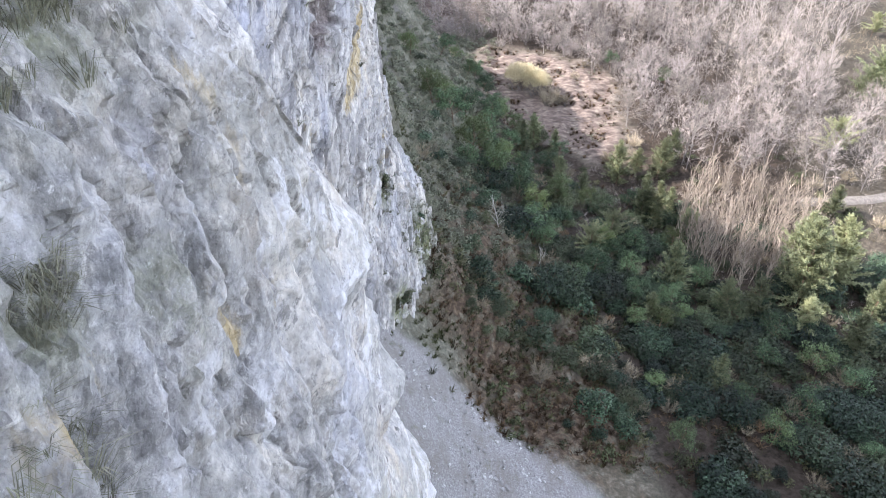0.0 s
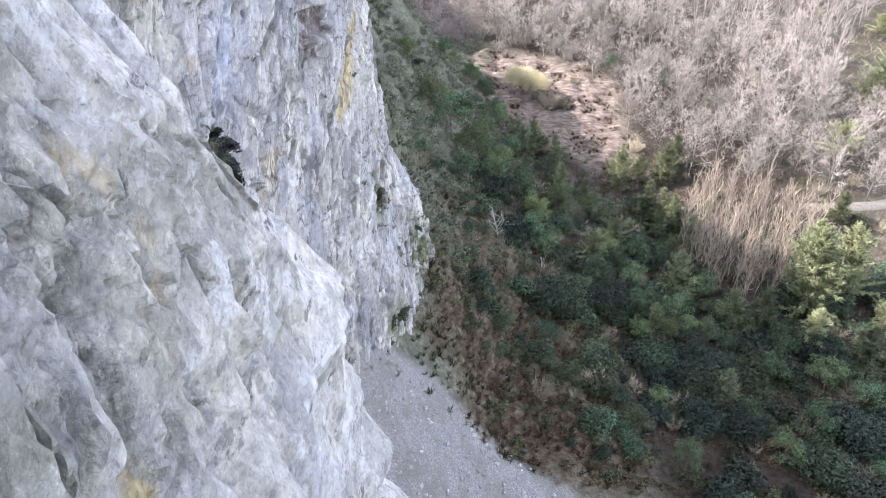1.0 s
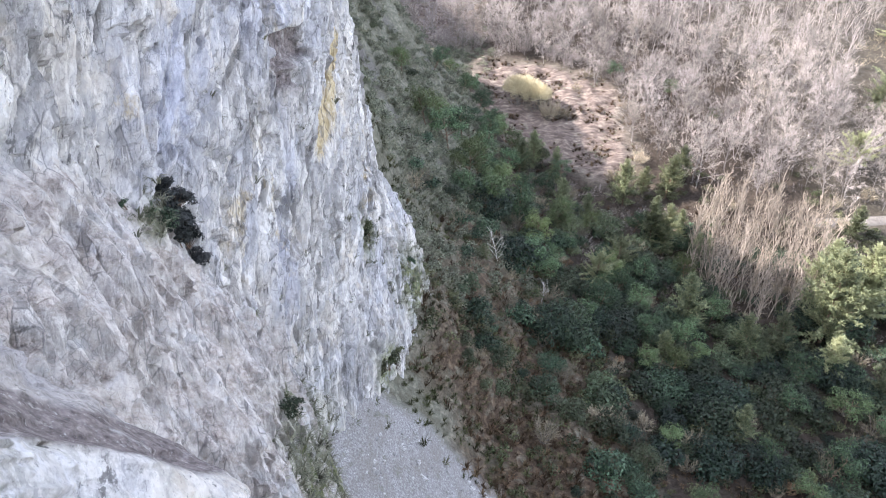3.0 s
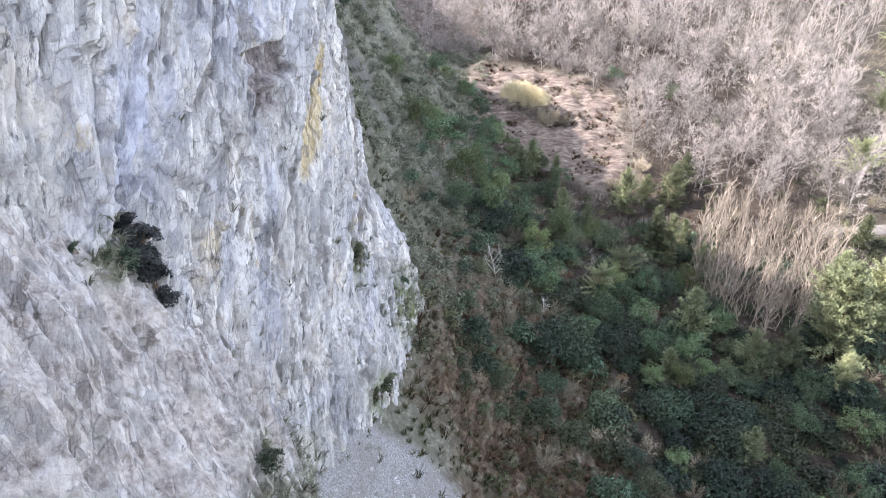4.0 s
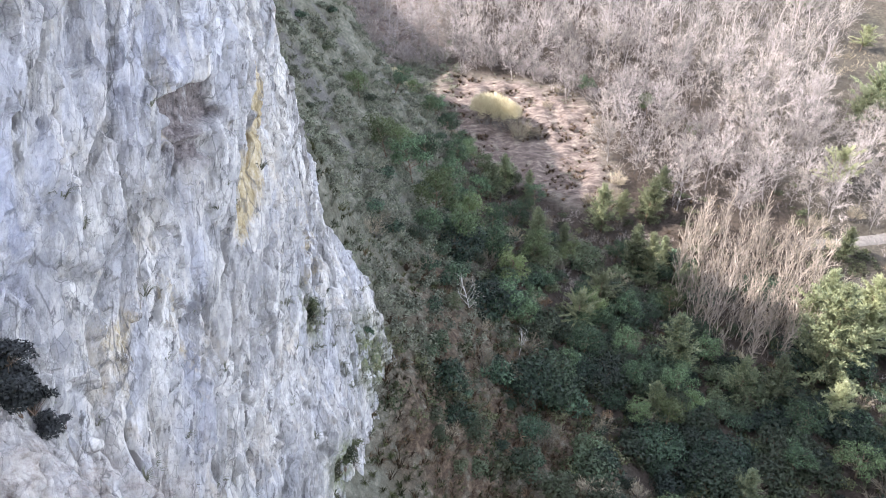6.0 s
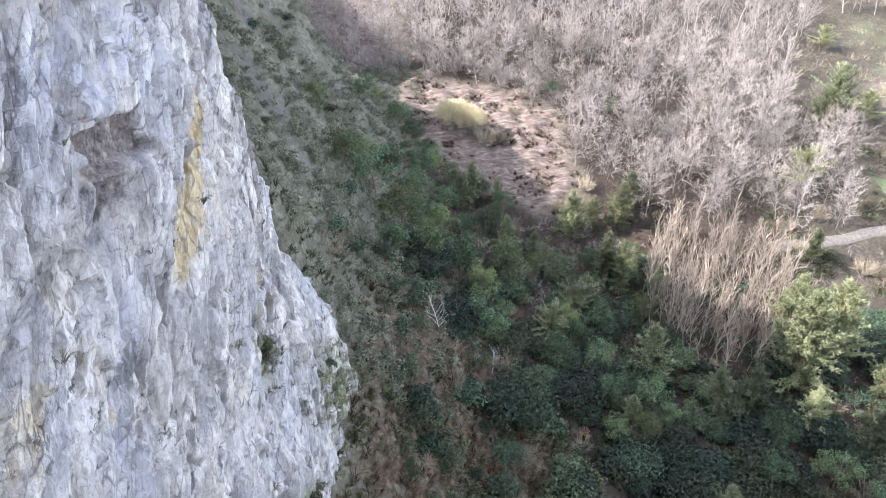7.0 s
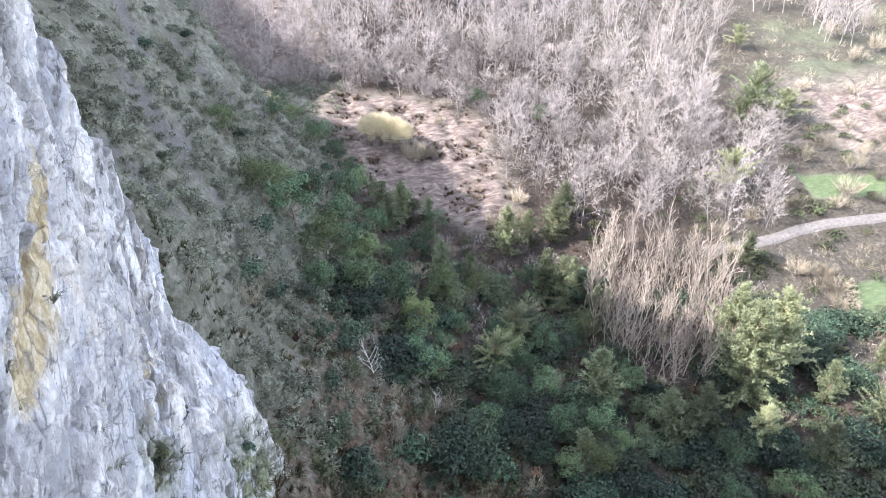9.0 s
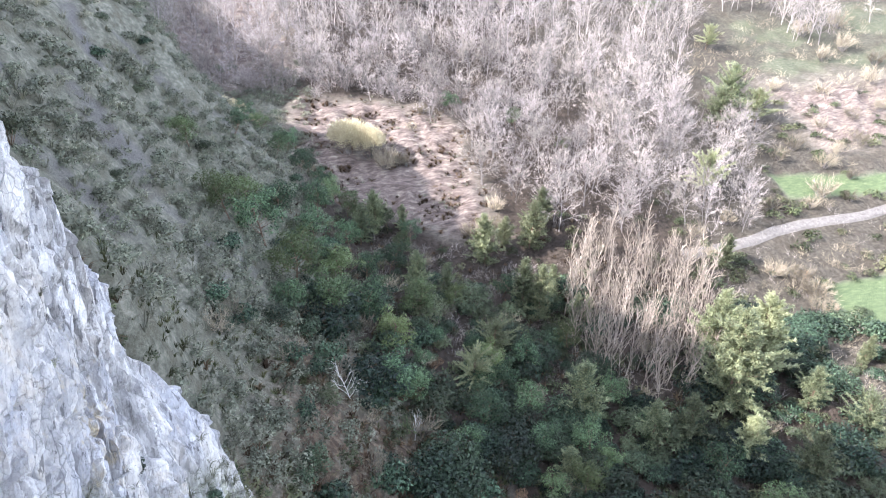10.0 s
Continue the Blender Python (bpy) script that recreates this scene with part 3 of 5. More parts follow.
    moss = np.clip(1.3 * gauss(Y, Z, 47.7, 38.4, 0.9, 1.5) + 1.3 * gauss(Y, Z, 44.6, 28.8, 1.6, 1.6) + 1.2 * gauss(Y, Z, 53.0, 30.5, 2.2, 3.0) + gauss(Y, Z, 28.8, 49.3, 1.0, 0.7) + 1.2 * gauss(Y, Z, 32.5, 31, 4, 3) + 1.25 * gauss(Y, Z, 27.0, 37.0, 3.2, 3.0) + 0.8 * step(3.0, 0.8, over) * step(0.3, 1.0, over), 0, 1)
    SURFACES["cliff"] = (zs, X, Yp)
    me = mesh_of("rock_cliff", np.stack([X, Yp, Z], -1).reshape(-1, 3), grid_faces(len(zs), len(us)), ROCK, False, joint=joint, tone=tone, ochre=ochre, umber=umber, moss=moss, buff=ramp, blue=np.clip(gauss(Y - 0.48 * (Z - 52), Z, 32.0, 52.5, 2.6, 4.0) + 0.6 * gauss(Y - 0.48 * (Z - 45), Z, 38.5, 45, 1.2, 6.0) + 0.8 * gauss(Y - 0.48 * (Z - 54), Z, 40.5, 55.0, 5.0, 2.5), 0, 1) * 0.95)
    return tagged(new("rock_cliff", me), "fractured grey-white limestone quarry face with ochre stains", "cliff", kind="structure")


# The buttress is laid out along its ribs: q names a rib by where it passes the height 56.5.
def rib_y(q, z):
    """Where the rib q runs at the height z: the near ribs stand, the far ones lean outward down the slope."""
    return q + np.interp(q, [5, 6.3, 8.7, 9.6, 10.4, 12, 16], [0.3, 0.2, -0.06, -0.3, -0.85, -1.25, -1.6]) * np.clip(z - 56.5, -6, 1.2)


def buttress_x(q, z):
    """The buttress without its relief."""
    out = np.interp(z, [18, 33, 40, 44, 46, 48.5, 51, 53.4, 54.5, 56, 57, 58.2, 59.2, 61, 66], [5.0, 1.2, 0.2, -0.3, -0.75, -1.4, -1.7, -1.9, -2.25, -2.4, -2.6, -2.9, -3.5, -4.4, -6.5])
    return out - np.interp(q, [9.2, 10.0, 10.6, 11.1], [0, 0.15, 0.55, 0.75]) * step(52.5, 54, z) - 0.3 * step(7.4, 5.6, q) * step(52, 55, z) - 0.05 * np.maximum(0, 4 - q)


def build_buttress():
    qs = np.concatenate([np.arange(-22, 2.0, 0.35), np.arange(2.0, 9.6, 0.042), np.arange(9.6, 10.6, 0.02), np.arange(10.6, 12.6, 0.05), np.arange(12.6, 30.0, 0.2)])
    zs = np.concatenate([np.arange(18.0, 34.0, 0.4), np.arange(34.0, 46.0, 0.13), np.arange(46.0, 60.5, 0.06), np.arange(60.5, 64.6, 0.2)])
    Q, Z = np.meshgrid(qs, zs)
    Y = rib_y(Q, Z)
    wq = Q + 0.12 * fbm(Y / 1.2, Z / 1.8, 3, 415)
    groove = np.interp(Z, [54.05, 55.8, 56.87, 57.67, 59], [10.6, 11.0, 11.1, 11.3, 11.6])
    along = Z + 0.5 * fbm(Y / 1.5, Z / 1.5, 3, 417)
    slab, js, kind = facets(wq / 0.6, along / 2.2, 421, 1.8, 34)
    chip, jc, shade = facets(wq / 0.27, along / 0.8, 431, 2.0, 30)
    crumb, jd, tint = facets(Y / 0.2 + 0.6 * fbm(Y / 0.6, Z / 0.6, 2, 437), along / 0.33, 435, 2.0, 16)
    broken = step(-0.16, 0.14, fbm(Y / 2.4, Z / 2.4, 3, 443))                   # smooth bulges and shattered rock by turns
    broken = np.clip(np.maximum(broken * step(9.6, 7.6, Q), 0.75 * step(7.6, 6.4, Q)), 0.12, 1)
    r = 0.2 * slab + (0.06 + 0.2 * broken) * chip + (0.03 + 0.09 * broken) * crumb + (0.05 + 0.1 * broken) * fbm(Y / 0.4, along / 0.6, 5, 445, 0.66)
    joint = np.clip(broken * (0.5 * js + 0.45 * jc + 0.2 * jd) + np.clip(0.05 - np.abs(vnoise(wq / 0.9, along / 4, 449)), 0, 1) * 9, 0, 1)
    tone = 0.42 * kind + 0.33 * shade + 0.25 * tint + 0.12 * (1 - broken)
    X = buttress_x(Q, Z) + r
    wander = 0.18 * fbm(Z / 0.9, Q / 5, 3, 451, 0.5)
    creases = [1.0, 2.3, 3.4, 4.8, 6.4, 7.35, 8.05, 8.8, 9.45, 10.1 + 0.3 * (groove - 10.6), groove]
    for low, high in zip(creases[:-1], creases[1:]):            # bulging ribs with creases between them, swollen towards the far side
        u = np.clip((Q - wander - low) / (high - low), 0, 1)
        bulge = np.clip(1 - np.abs(2 * u ** 1.7 - 1) ** 2.2, 0, 1) ** 0.6
        deep = 0.42 * np.minimum(high - low, 0.9)
        X += deep * bulge * step(44, 50, Z)
        inside = (u > 0) & (u < 1)
        # paler crest, darker crease start: the rib's light and shade put into tone
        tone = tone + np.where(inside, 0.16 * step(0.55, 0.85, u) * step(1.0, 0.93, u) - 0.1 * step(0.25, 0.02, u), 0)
    X -= 0.25
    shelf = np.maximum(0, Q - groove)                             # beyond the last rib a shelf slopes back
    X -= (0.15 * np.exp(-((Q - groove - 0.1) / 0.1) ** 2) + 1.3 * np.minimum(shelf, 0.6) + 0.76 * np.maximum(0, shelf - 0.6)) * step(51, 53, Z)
    last = np.interp(Z, [18, 33, 40, 45.7, 48.5, 50.9, 51.8, 52.7, 53.3, 54.2, 55.2, 56.3, 57.5, 64], [14.0, 11.4, 10.3, 9.95, 9.85, 9.85, 9.93, 10.05, 10.7, 11.2, 11.6, 14.0, 16.5, 20]) + 0.2 * fbm(Z / 0.7, Z * 0 + 8.1, 4, 401)
    over = np.maximum(0, Q - last)
    X -= 1.5 * over + 3.0 * over ** 2
    X += 0.4 * np.exp(-((Q - last + 0.7) / 0.55) ** 2) * step(52.6, 53.4, Z) * step(55.5, 54.4, Z)      # the block at the end of the shelf
    X += 0.5 * gauss(Y, Z, 12.2, 48.9, 1.0, 0.7) - 0.4 * gauss(Y, Z, 12.4, 47.4, 1.0, 0.6)
    X = np.maximum(X, -16 - 0.2 * (Z - 40))
    ochre = np.clip(1.1 * gauss(Y, Z, 6.1, 55.2, 0.16, 0.4) + 0.5 * gauss(Y, Z, 7.5, 56.9, 0.22, 0.8) + 0.5 * gauss(Y, Z, 7.2, 58.0, 0.2, 0.4) + 0.6 * gauss(Y, Z, 3.3, 56.4, 0.35, 0.5) + 0.3 * gauss(Y, Z, 7.0, 55.6, 0.25, 0.9), 0, 1)
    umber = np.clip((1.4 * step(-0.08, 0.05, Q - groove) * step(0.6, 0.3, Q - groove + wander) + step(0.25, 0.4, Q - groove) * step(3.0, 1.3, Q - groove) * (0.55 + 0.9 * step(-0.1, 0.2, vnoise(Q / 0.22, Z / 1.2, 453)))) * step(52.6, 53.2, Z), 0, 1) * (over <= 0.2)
    grey = np.clip(0.95 * step(8.2, 6.4, Q + 0.8 * fbm(Y / 1.2, Z / 1.6, 3, 457)) + 0.4 * step(54.5, 52.5, Z) * step(8.6, 7.2, Q), 0, 1)
    moss = 0.7 * np.clip(0.8 * gauss(Y, Z, 5.3, 56.3, 0.5, 0.7) + 1.3 * gauss(Y, Z, 5.0, 59.0, 1.4, 0.55) + gauss(Y, Z, 3.8, 57.1, 0.5, 0.4) + 0.3 * gauss(Y, Z, 8.2, 57.2, 0.3, 0.8) + 0.6 * gauss(Q, Z, 13.0, 57.4, 1.0, 0.5), 0, 1)
    blue = 0.8 * np.clip(gauss(Y, Z, 6.0, 56.4, 0.45, 1.8) + 0.7 * gauss(Y, Z, 8.5, 51.5, 2.0, 2.0) + 0.5 * gauss(Y, Z, 4.0, 55.5, 1.0, 1.2), 0, 1)
    SURFACES["buttress"] = (zs, X, Y)
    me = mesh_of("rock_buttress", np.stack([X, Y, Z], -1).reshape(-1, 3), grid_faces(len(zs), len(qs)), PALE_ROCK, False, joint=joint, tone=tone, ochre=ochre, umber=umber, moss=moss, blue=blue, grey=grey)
    return tagged(new("rock_buttress", me), "bulging pale limestone buttress with lichen and iron stains", "cliff", kind="structure")


build_cliff()
build_buttress()


# ---------------------------------------------------------------- growing things
def tubes(segs, sides=3):
    """Tapered tubes: rows of two ends and two radii. A second radius of nought gives a point."""
    s = np.asarray(segs, float)
    p, q, r0, r1 = s[:, 0:3], s[:, 3:6], s[:, 6], s[:, 7]
    d = q - p
    d /= np.linalg.norm(d, axis=1, keepdims=True) + 1e-9
    side = np.cross(d, np.where(np.abs(d[:, 2:3]) > 0.9, [[1.0, 0, 0]], [[0, 0, 1.0]]))
    side /= np.linalg.norm(side, axis=1, keepdims=True) + 1e-9
    up = np.cross(d, side)
    a = np.arange(sides) * 2 * math.pi / sides
    ring = np.cos(a)[None, :, None] * side[:, None] + np.sin(a)[None, :, None] * up[:, None]
    low, high = p[:, None] + ring * r0[:, None, None], q[:, None] + ring * r1[:, None, None]
    v = np.concatenate([low, high], 1).reshape(-1, 3)
    k, base = np.arange(sides), np.arange(len(s))[:, None] * 2 * sides
    n = (k + 1) % sides
    f = np.concatenate([np.stack([base + k, base + n, base + sides + n], -1), np.stack([base + k, base + sides + n, base + sides + k], -1)], 1).reshape(-1, 3)
    return v, f


def spikes(segs):
    """Thin twigs: narrow pointed slips, each turned its own way."""
    s = np.asarray(segs, float)
    d = s[:, 3:6] - s[:, 0:3]
    turn = np.stack([np.sin(s[:, 0] * 91 + s[:, 2] * 57), np.cos(s[:, 1] * 83 + s[:, 2] * 31), np.sin(s[:, 2] * 71)], -1)
    side = np.cross(d, turn)
    side *= s[:, 6:7] / (np.linalg.norm(side, axis=1, keepdims=True) + 1e-9)
    v = np.stack([s[:, 0:3] - side, s[:, 0:3] + side, s[:, 3:6]], 1).reshape(-1, 3)
    return v, np.arange(len(s) * 3).reshape(-1, 3)


def leaves(at, along, size, rng, wide=0.5, fold=0.25, face=None, slip=False):
    """Folded pointed leaves: places, directions, lengths."""
    n = len(at)
    along = along / (np.linalg.norm(along, axis=1, keepdims=True) + 1e-9)
    side = np.cross(along, rng.normal(size=(n, 3)) if face is None else face)
    side /= np.linalg.norm(side, axis=1, keepdims=True) + 1e-9
    up = np.cross(along, side)
    L, W = size[:, None], size[:, None] * wide
    if slip:
        v = np.stack([at - side * W * 0.5, at + side * W * 0.5, at + along * L], 1).reshape(-1, 3)
        return v, np.arange(3 * n).reshape(-1, 3)
    v = np.stack([at, at + along * L * 0.5 + side * W * 0.5 + up * W * fold, at + along * L, at + along * L * 0.5 - side * W * 0.5 + up * W * fold], 1).reshape(-1, 3)
    b = np.arange(n) * 4
    f = np.stack([np.stack([b, b + 1, b + 2], -1), np.stack([b, b + 2, b + 3], -1)], 1).reshape(-1, 3)
    return v, f


def join(*pieces):
    vs, fs, n = [], [], 0
    for v, f in pieces:
        vs.append(v), fs.append(f + n)
        n += len(v)
    return np.concatenate(vs), np.concatenate(fs)


def unit(v):
    return v / (np.linalg.norm(v) + 1e-9)


def limb(rng, p, d, length, r0, r1, bits, wander, lift=0.0):
    """A wandering limb; returns its segments and its points."""
    out, pts = [], [p]
    for k in range(bits):
        d = unit(d + rng.normal(size=3) * wander + np.array([0, 0, lift]))
        q = p + d * length / bits
        a, b = r0 + (r1 - r0) * k / bits, r0 + (r1 - r0) * (k + 1) / bits
        out.append((*p, *q, a, b))
        p = q
        pts.append(p)
    return out, pts, d


def bare_tree(seed, high, wide, limbs=13, subs=5, twigs=9, upright=0.6, stout=0.012):
    """A leafless tree: trunk and limbs, and a crown of fine twigs."""
    rng = np.random.default_rng(seed)
    wood, pts, _ = limb(rng, np.zeros(3) + [0, 0, -0.4], np.array([0.0, 0, 1]), high * 0.82, stout * high, 0.003 * high, 6, 0.07, 0.05)
    fine, tips = [], []
    for k in range(limbs):
        f = 0.25 + 0.72 * (k + 0.5 * rng.random()) / limbs
        i = min(int(f * 6), 5)
        p = pts[i] + (pts[i + 1] - pts[i]) * (f * 6 - i)
        a = 2.4 * k + rng.normal() * 0.4
        d = unit(np.array([math.cos(a), math.sin(a), upright + 0.5 * rng.random()]))
        s, q, dd = limb(rng, p, d, wide * (1.15 - 0.6 * f) * (0.75 + 0.5 * rng.random()), 0.0052 * high, 0.0018 * high, 3, 0.16, 0.16)
        wood += s
        for j in range(subs):
            g = 0.3 + 0.7 * (j + rng.random()) / subs
            m = min(int(g * 3), 2)
            o = q[m] + (q[m + 1] - q[m]) * (g * 3 - m)
            out = unit(o - [0, 0, high * (0.38 if upright < 1 else 0.1)])
            e = unit(0.6 * out + 0.4 * dd + rng.normal(size=3) * 0.55 + [0, 0, 0.05])
            t, w, ee = limb(rng, o, e, wide * (0.28 + 0.25 * rng.random()), 0.0021 * high, 0.001 * high, 1, 0.1, 0.1)
            fine += [t[0], (*(o + rng.normal(size=3) * 0.004), *w[-1], 0.0021 * high, 0)]
            for _ in range(twigs):
                h = 0.15 + 0.85 * rng.random()
                o2 = o + (w[-1] - o) * h
                e2 = unit(0.7 * out + 0.4 * ee + rng.normal(size=3) * 0.5)
                tips.append((*o2, *(o2 + e2 * wide * (0.14 + 0.2 * rng.random())), 0.0017 * high, 0))
    return tubes(wood, 3), join(spikes(fine), spikes(tips))


def pine_tree(seed, high, wide, whorls=15, sprays=15, droop=-0.1, open_=0.0):
    """A conifer: whorls of limbs that carry sprays of needles."""
    rng = np.random.default_rng(seed)
    wood, pts, _ = limb(rng, np.array([0.0, 0, -0.4]), np.array([0.0, 0, 1]), high, 0.017 * high, 0.002 * high, 7, 0.03, 0.03)
    at, way, size = [], [], []
    for k in range(whorls):
        f = 0.13 + open_ + (0.86 - open_) * (k / whorls) ** 0.9
        i = min(int(f * 7), 6)
        p = pts[i] + (pts[i + 1] - pts[i]) * (f * 7 - i)
        reach = wide * min(1.0, 1.75 * (1.04 - f)) ** 0.8 * (0.7 + 0.45 * rng.random())
        for j in range(6):
            a = rng.random() * 6.283
            d = unit(np.array([math.cos(a), math.sin(a), droop + 0.75 * f + rng.normal() * 0.3]))
            length = reach * (0.5 + 0.65 * rng.random())
            s, q, _ = limb(rng, p, d, length, 0.0045 * high, 0.001 * high, 2, 0.08, 0.06)
            wood += s
            n = max(5, int(sprays * (length / wide + 0.3)))
            flat = unit(np.cross(d, [0, 0, 1.0]))
            for e in range(n):
                g = 0.12 + 0.88 * (e + rng.random()) / n
                m = min(int(g * 2), 1)
                o = q[m] + (q[m + 1] - q[m]) * (g * 2 - m)
                for hand in (-1, 1):
                    at.append(o), way.append(d * (0.75 + 0.5 * rng.random()) + flat * hand * (0.9 - 0.5 * g) + rng.normal(size=3) * 0.5 + [0, 0, 0.3 - 0.1 * rng.random()])
                    size.append((0.15 + 0.13 * (1 - g) + 0.1 * rng.random()) * (0.6 + 0.8 * length / wide))
    at, way, size = np.array(at), np.array(way), np.array(size) * (high / 9) ** 0.6 * 1.05
    up = rng.normal(size=at.shape) * 0.35 + [0, 0, 1]
    sets = [leaves(at + rng.normal(size=at.shape) * 0.08 * k, way + rng.normal(size=way.shape) * 0.4 * k, size, rng, 0.36, 0.2, up, True) for k in range(3)]
    return tubes(wood, 3), join(*sets)


def blob_leaves(rng, lobes, count, size, wide=0.5, outward=0.7, fill=0.3):
    """Leaves over a heap of lobes (centre and radius); few of them inside."""
    lobes = np.asarray(lobes, float)
    w = lobes[:, 3] ** 2
    pick = rng.choice(len(lobes), count, p=w / w.sum())
    d = rng.normal(size=(count, 3))
    d[:, 2] = np.abs(d[:, 2]) * 0.9 - 0.25
    d /= np.linalg.norm(d, axis=1, keepdims=True)
    r = lobes[pick, 3] * (1 - fill * rng.random(count) ** 1.5) * (0.92 + 0.16 * rng.random(count))
    at = lobes[pick, :3] + d * r[:, None]
    face = d + rng.normal(size=(count, 3)) * (1 - outward) + [0, 0, 0.25]
    along = np.cross(face, rng.normal(size=(count, 3))) + 0.3 * d
    return leaves(at, along, size * (0.65 + 0.7 * rng.random(count)), rng, wide, -0.2, face, True)


def shrub(seed, r, count=420, size=0.24, tall=0.8, lobes=9, wide=0.7):
    """A dense evergreen shrub: stems and leaf-covered lobes."""
    rng = np.random.default_rng(seed)
    heap, stems = [], []
    for k in range(lobes):
        a, q = 2.4 * k + rng.normal() * 0.3, r * 0.75 * math.sqrt((k + 0.3) / lobes)
        z = r * tall * (0.95 - 0.55 * (q / r) ** 1.5) * (0.75 + 0.4 * rng.random())
        heap.append((math.cos(a) * q, math.sin(a) * q, z * 0.75, r * (0.33 + 0.2 * rng.random())))
        s, _, _ = limb(rng, np.array([0, 0, -0.3]), np.array([math.cos(a) * q, math.sin(a) * q, z + 0.3]), math.hypot(q, z + 0.3), 0.03 * r, 0.008 * r, 3, 0.12)
        stems += s
    return tubes(stems, 3), blob_leaves(rng, heap, count, size, wide)


def leafy_tree(seed, high, wide, count=2500, size=0.22):
    """An evergreen broadleaved tree: leaning trunk, limbs, and a crown of leaf-covered clumps with gaps."""
    rng = np.random.default_rng(seed)
    wood, pts, d = limb(rng, np.array([0, 0, -0.5]), np.array([0.12, 0, 1]), high * 0.75, 0.02 * high, 0.007 * high, 5, 0.1, 0.05)
    heap = []
    for k in range(13):
        f = 0.38 + 0.62 * (k + rng.random()) / 13
        i = min(int(f * 5), 4)
        p = pts[i] + (pts[i + 1] - pts[i]) * (f * 5 - i)
        a = 2.4 * k + rng.normal() * 0.4
        s, q, _ = limb(rng, p, unit(np.array([math.cos(a), math.sin(a), 0.35 + 0.4 * rng.random()])), wide * (0.45 + 0.5 * rng.random()) * (1.25 - 0.5 * f), 0.007 * high, 0.002 * high, 3, 0.15, 0.1)
        wood += s
        heap += [(*q[-1], wide * (0.22 + 0.12 * rng.random())), (*(q[2] + rng.normal(size=3) * 0.3), wide * (0.16 + 0.1 * rng.random()))]
    return tubes(wood, 4), blob_leaves(rng, heap, count, size, 0.55, 0.6, 0.4)


def twiggy_bush(seed, r, high, stems=26, twigs=12):
    """A bare bush: many stems from the ground, fanned, each with twigs."""
    rng = np.random.default_rng(seed)
    wood, tips = [], []
    for k in range(stems):
        a, q = rng.random() * 6.283, math.sqrt(rng.random())
        p = np.array([math.cos(a) * q * r * 0.14, math.sin(a) * q * r * 0.14, -0.2])
        d = unit(np.array([math.cos(a) * q * r * 1.0, math.sin(a) * q * r * 1.0, high]))
        s, pts, dd = limb(rng, p, d, high * (0.75 + 0.35 * rng.random()) * (1 - 0.25 * q), 0.016 * high / 2, 0.004 * high / 2, 3, 0.13)
        wood += s
        for _ in range(twigs):
            g = 0.35 + 0.65 * rng.random()
            i = min(int(g * 3), 2)
            o = pts[i] + (pts[i + 1] - pts[i]) * (g * 3 - i)
            e = unit(dd + rng.normal(size=3) * 0.5)
            tips.append((*o, *(o + e * high * (0.15 + 0.2 * rng.random())), 0.0065 * high, 0))
    return tubes(wood, 3), spikes(tips)


def willow_bush(seed, r, high, lobes=7, count=5200):
    """A dense leafless bush: stems, and domes covered with fine twigs that point up and out."""
    rng = np.random.default_rng(seed)
    wood, at, way = [], [], []
    for k in range(lobes):
        a, q = 2.4 * k + rng.normal() * 0.3, r * 0.62 * math.sqrt((k + 0.2) / lobes)
        c = np.array([math.cos(a) * q, math.sin(a) * q, high * (0.62 - 0.16 * q / r + 0.1 * rng.random())])
        for _ in range(4):
            wood += limb(rng, np.array([c[0] * 0.3, c[1] * 0.3, -0.2]) + rng.normal(size=3) * 0.1, c + rng.normal(size=3) * 0.4, np.linalg.norm(c), 0.05, 0.015, 3, 0.1)[0]
        d = rng.normal(size=(count // lobes, 3))
        d[:, 2] = np.abs(d[:, 2]) - 0.25
        d /= np.linalg.norm(d, axis=1, keepdims=True)
        at.append(c + d * [r * 0.42, r * 0.42, high * 0.4] * (0.55 + 0.4 * rng.random((len(d), 1))))
        way.append(d * 0.8 + [0, 0, 0.45] + rng.normal(size=d.shape) * 0.4)
    at, way = np.concatenate(at), np.concatenate(way)
    way *= (0.25 + 0.4 * rng.random((len(at), 1))) / np.linalg.norm(way, axis=1, keepdims=True)
    return tubes(wood, 3), spikes(np.concatenate([at, at + way, np.full((len(at), 1), 0.026), np.zeros((len(at), 1))], 1))


def tuft(seed, blades=16, long=0.7, wide=0.06, flop=0.8):
    """A grass tuft: blades that rise and bend over."""
    rng = np.random.default_rng(seed)
    a = rng.random(blades) * 6.283
    out = np.stack([np.cos(a), np.sin(a), np.zeros(blades)], -1)
    base = out * 0.12 * rng.random((blades, 1)) - [0, 0, 0.05]
    n = long * (0.6 + 0.6 * rng.random((blades, 1)))
    knee = base + out * n * 0.25 * flop + np.array([0, 0, 1.0]) * n * 0.55
    tip = knee + out * n * 0.5 * flop + np.array([0, 0, 1.0]) * n * (0.4 - 0.35 * flop)
    side = np.stack([-np.sin(a), np.cos(a), np.zeros(blades)], -1) * wide * 0.5
    v = np.stack([base - side, base + side, knee - side * 0.7, knee + side * 0.7, tip], 1).reshape(-1, 3)
    b = np.arange(blades) * 5
    f = np.stack([np.stack([b, b + 1, b + 3], -1), np.stack([b, b + 3, b + 2], -1), np.stack([b + 2, b + 3, b + 4], -1)], 1).reshape(-1, 3)
    return v, f


# ---------------------------------------------------------------- setting them out
def part(name, mesh, parent, label=""):
    ob = new(name, mesh)
    ob.parent = parent
    return tagged(ob, label)


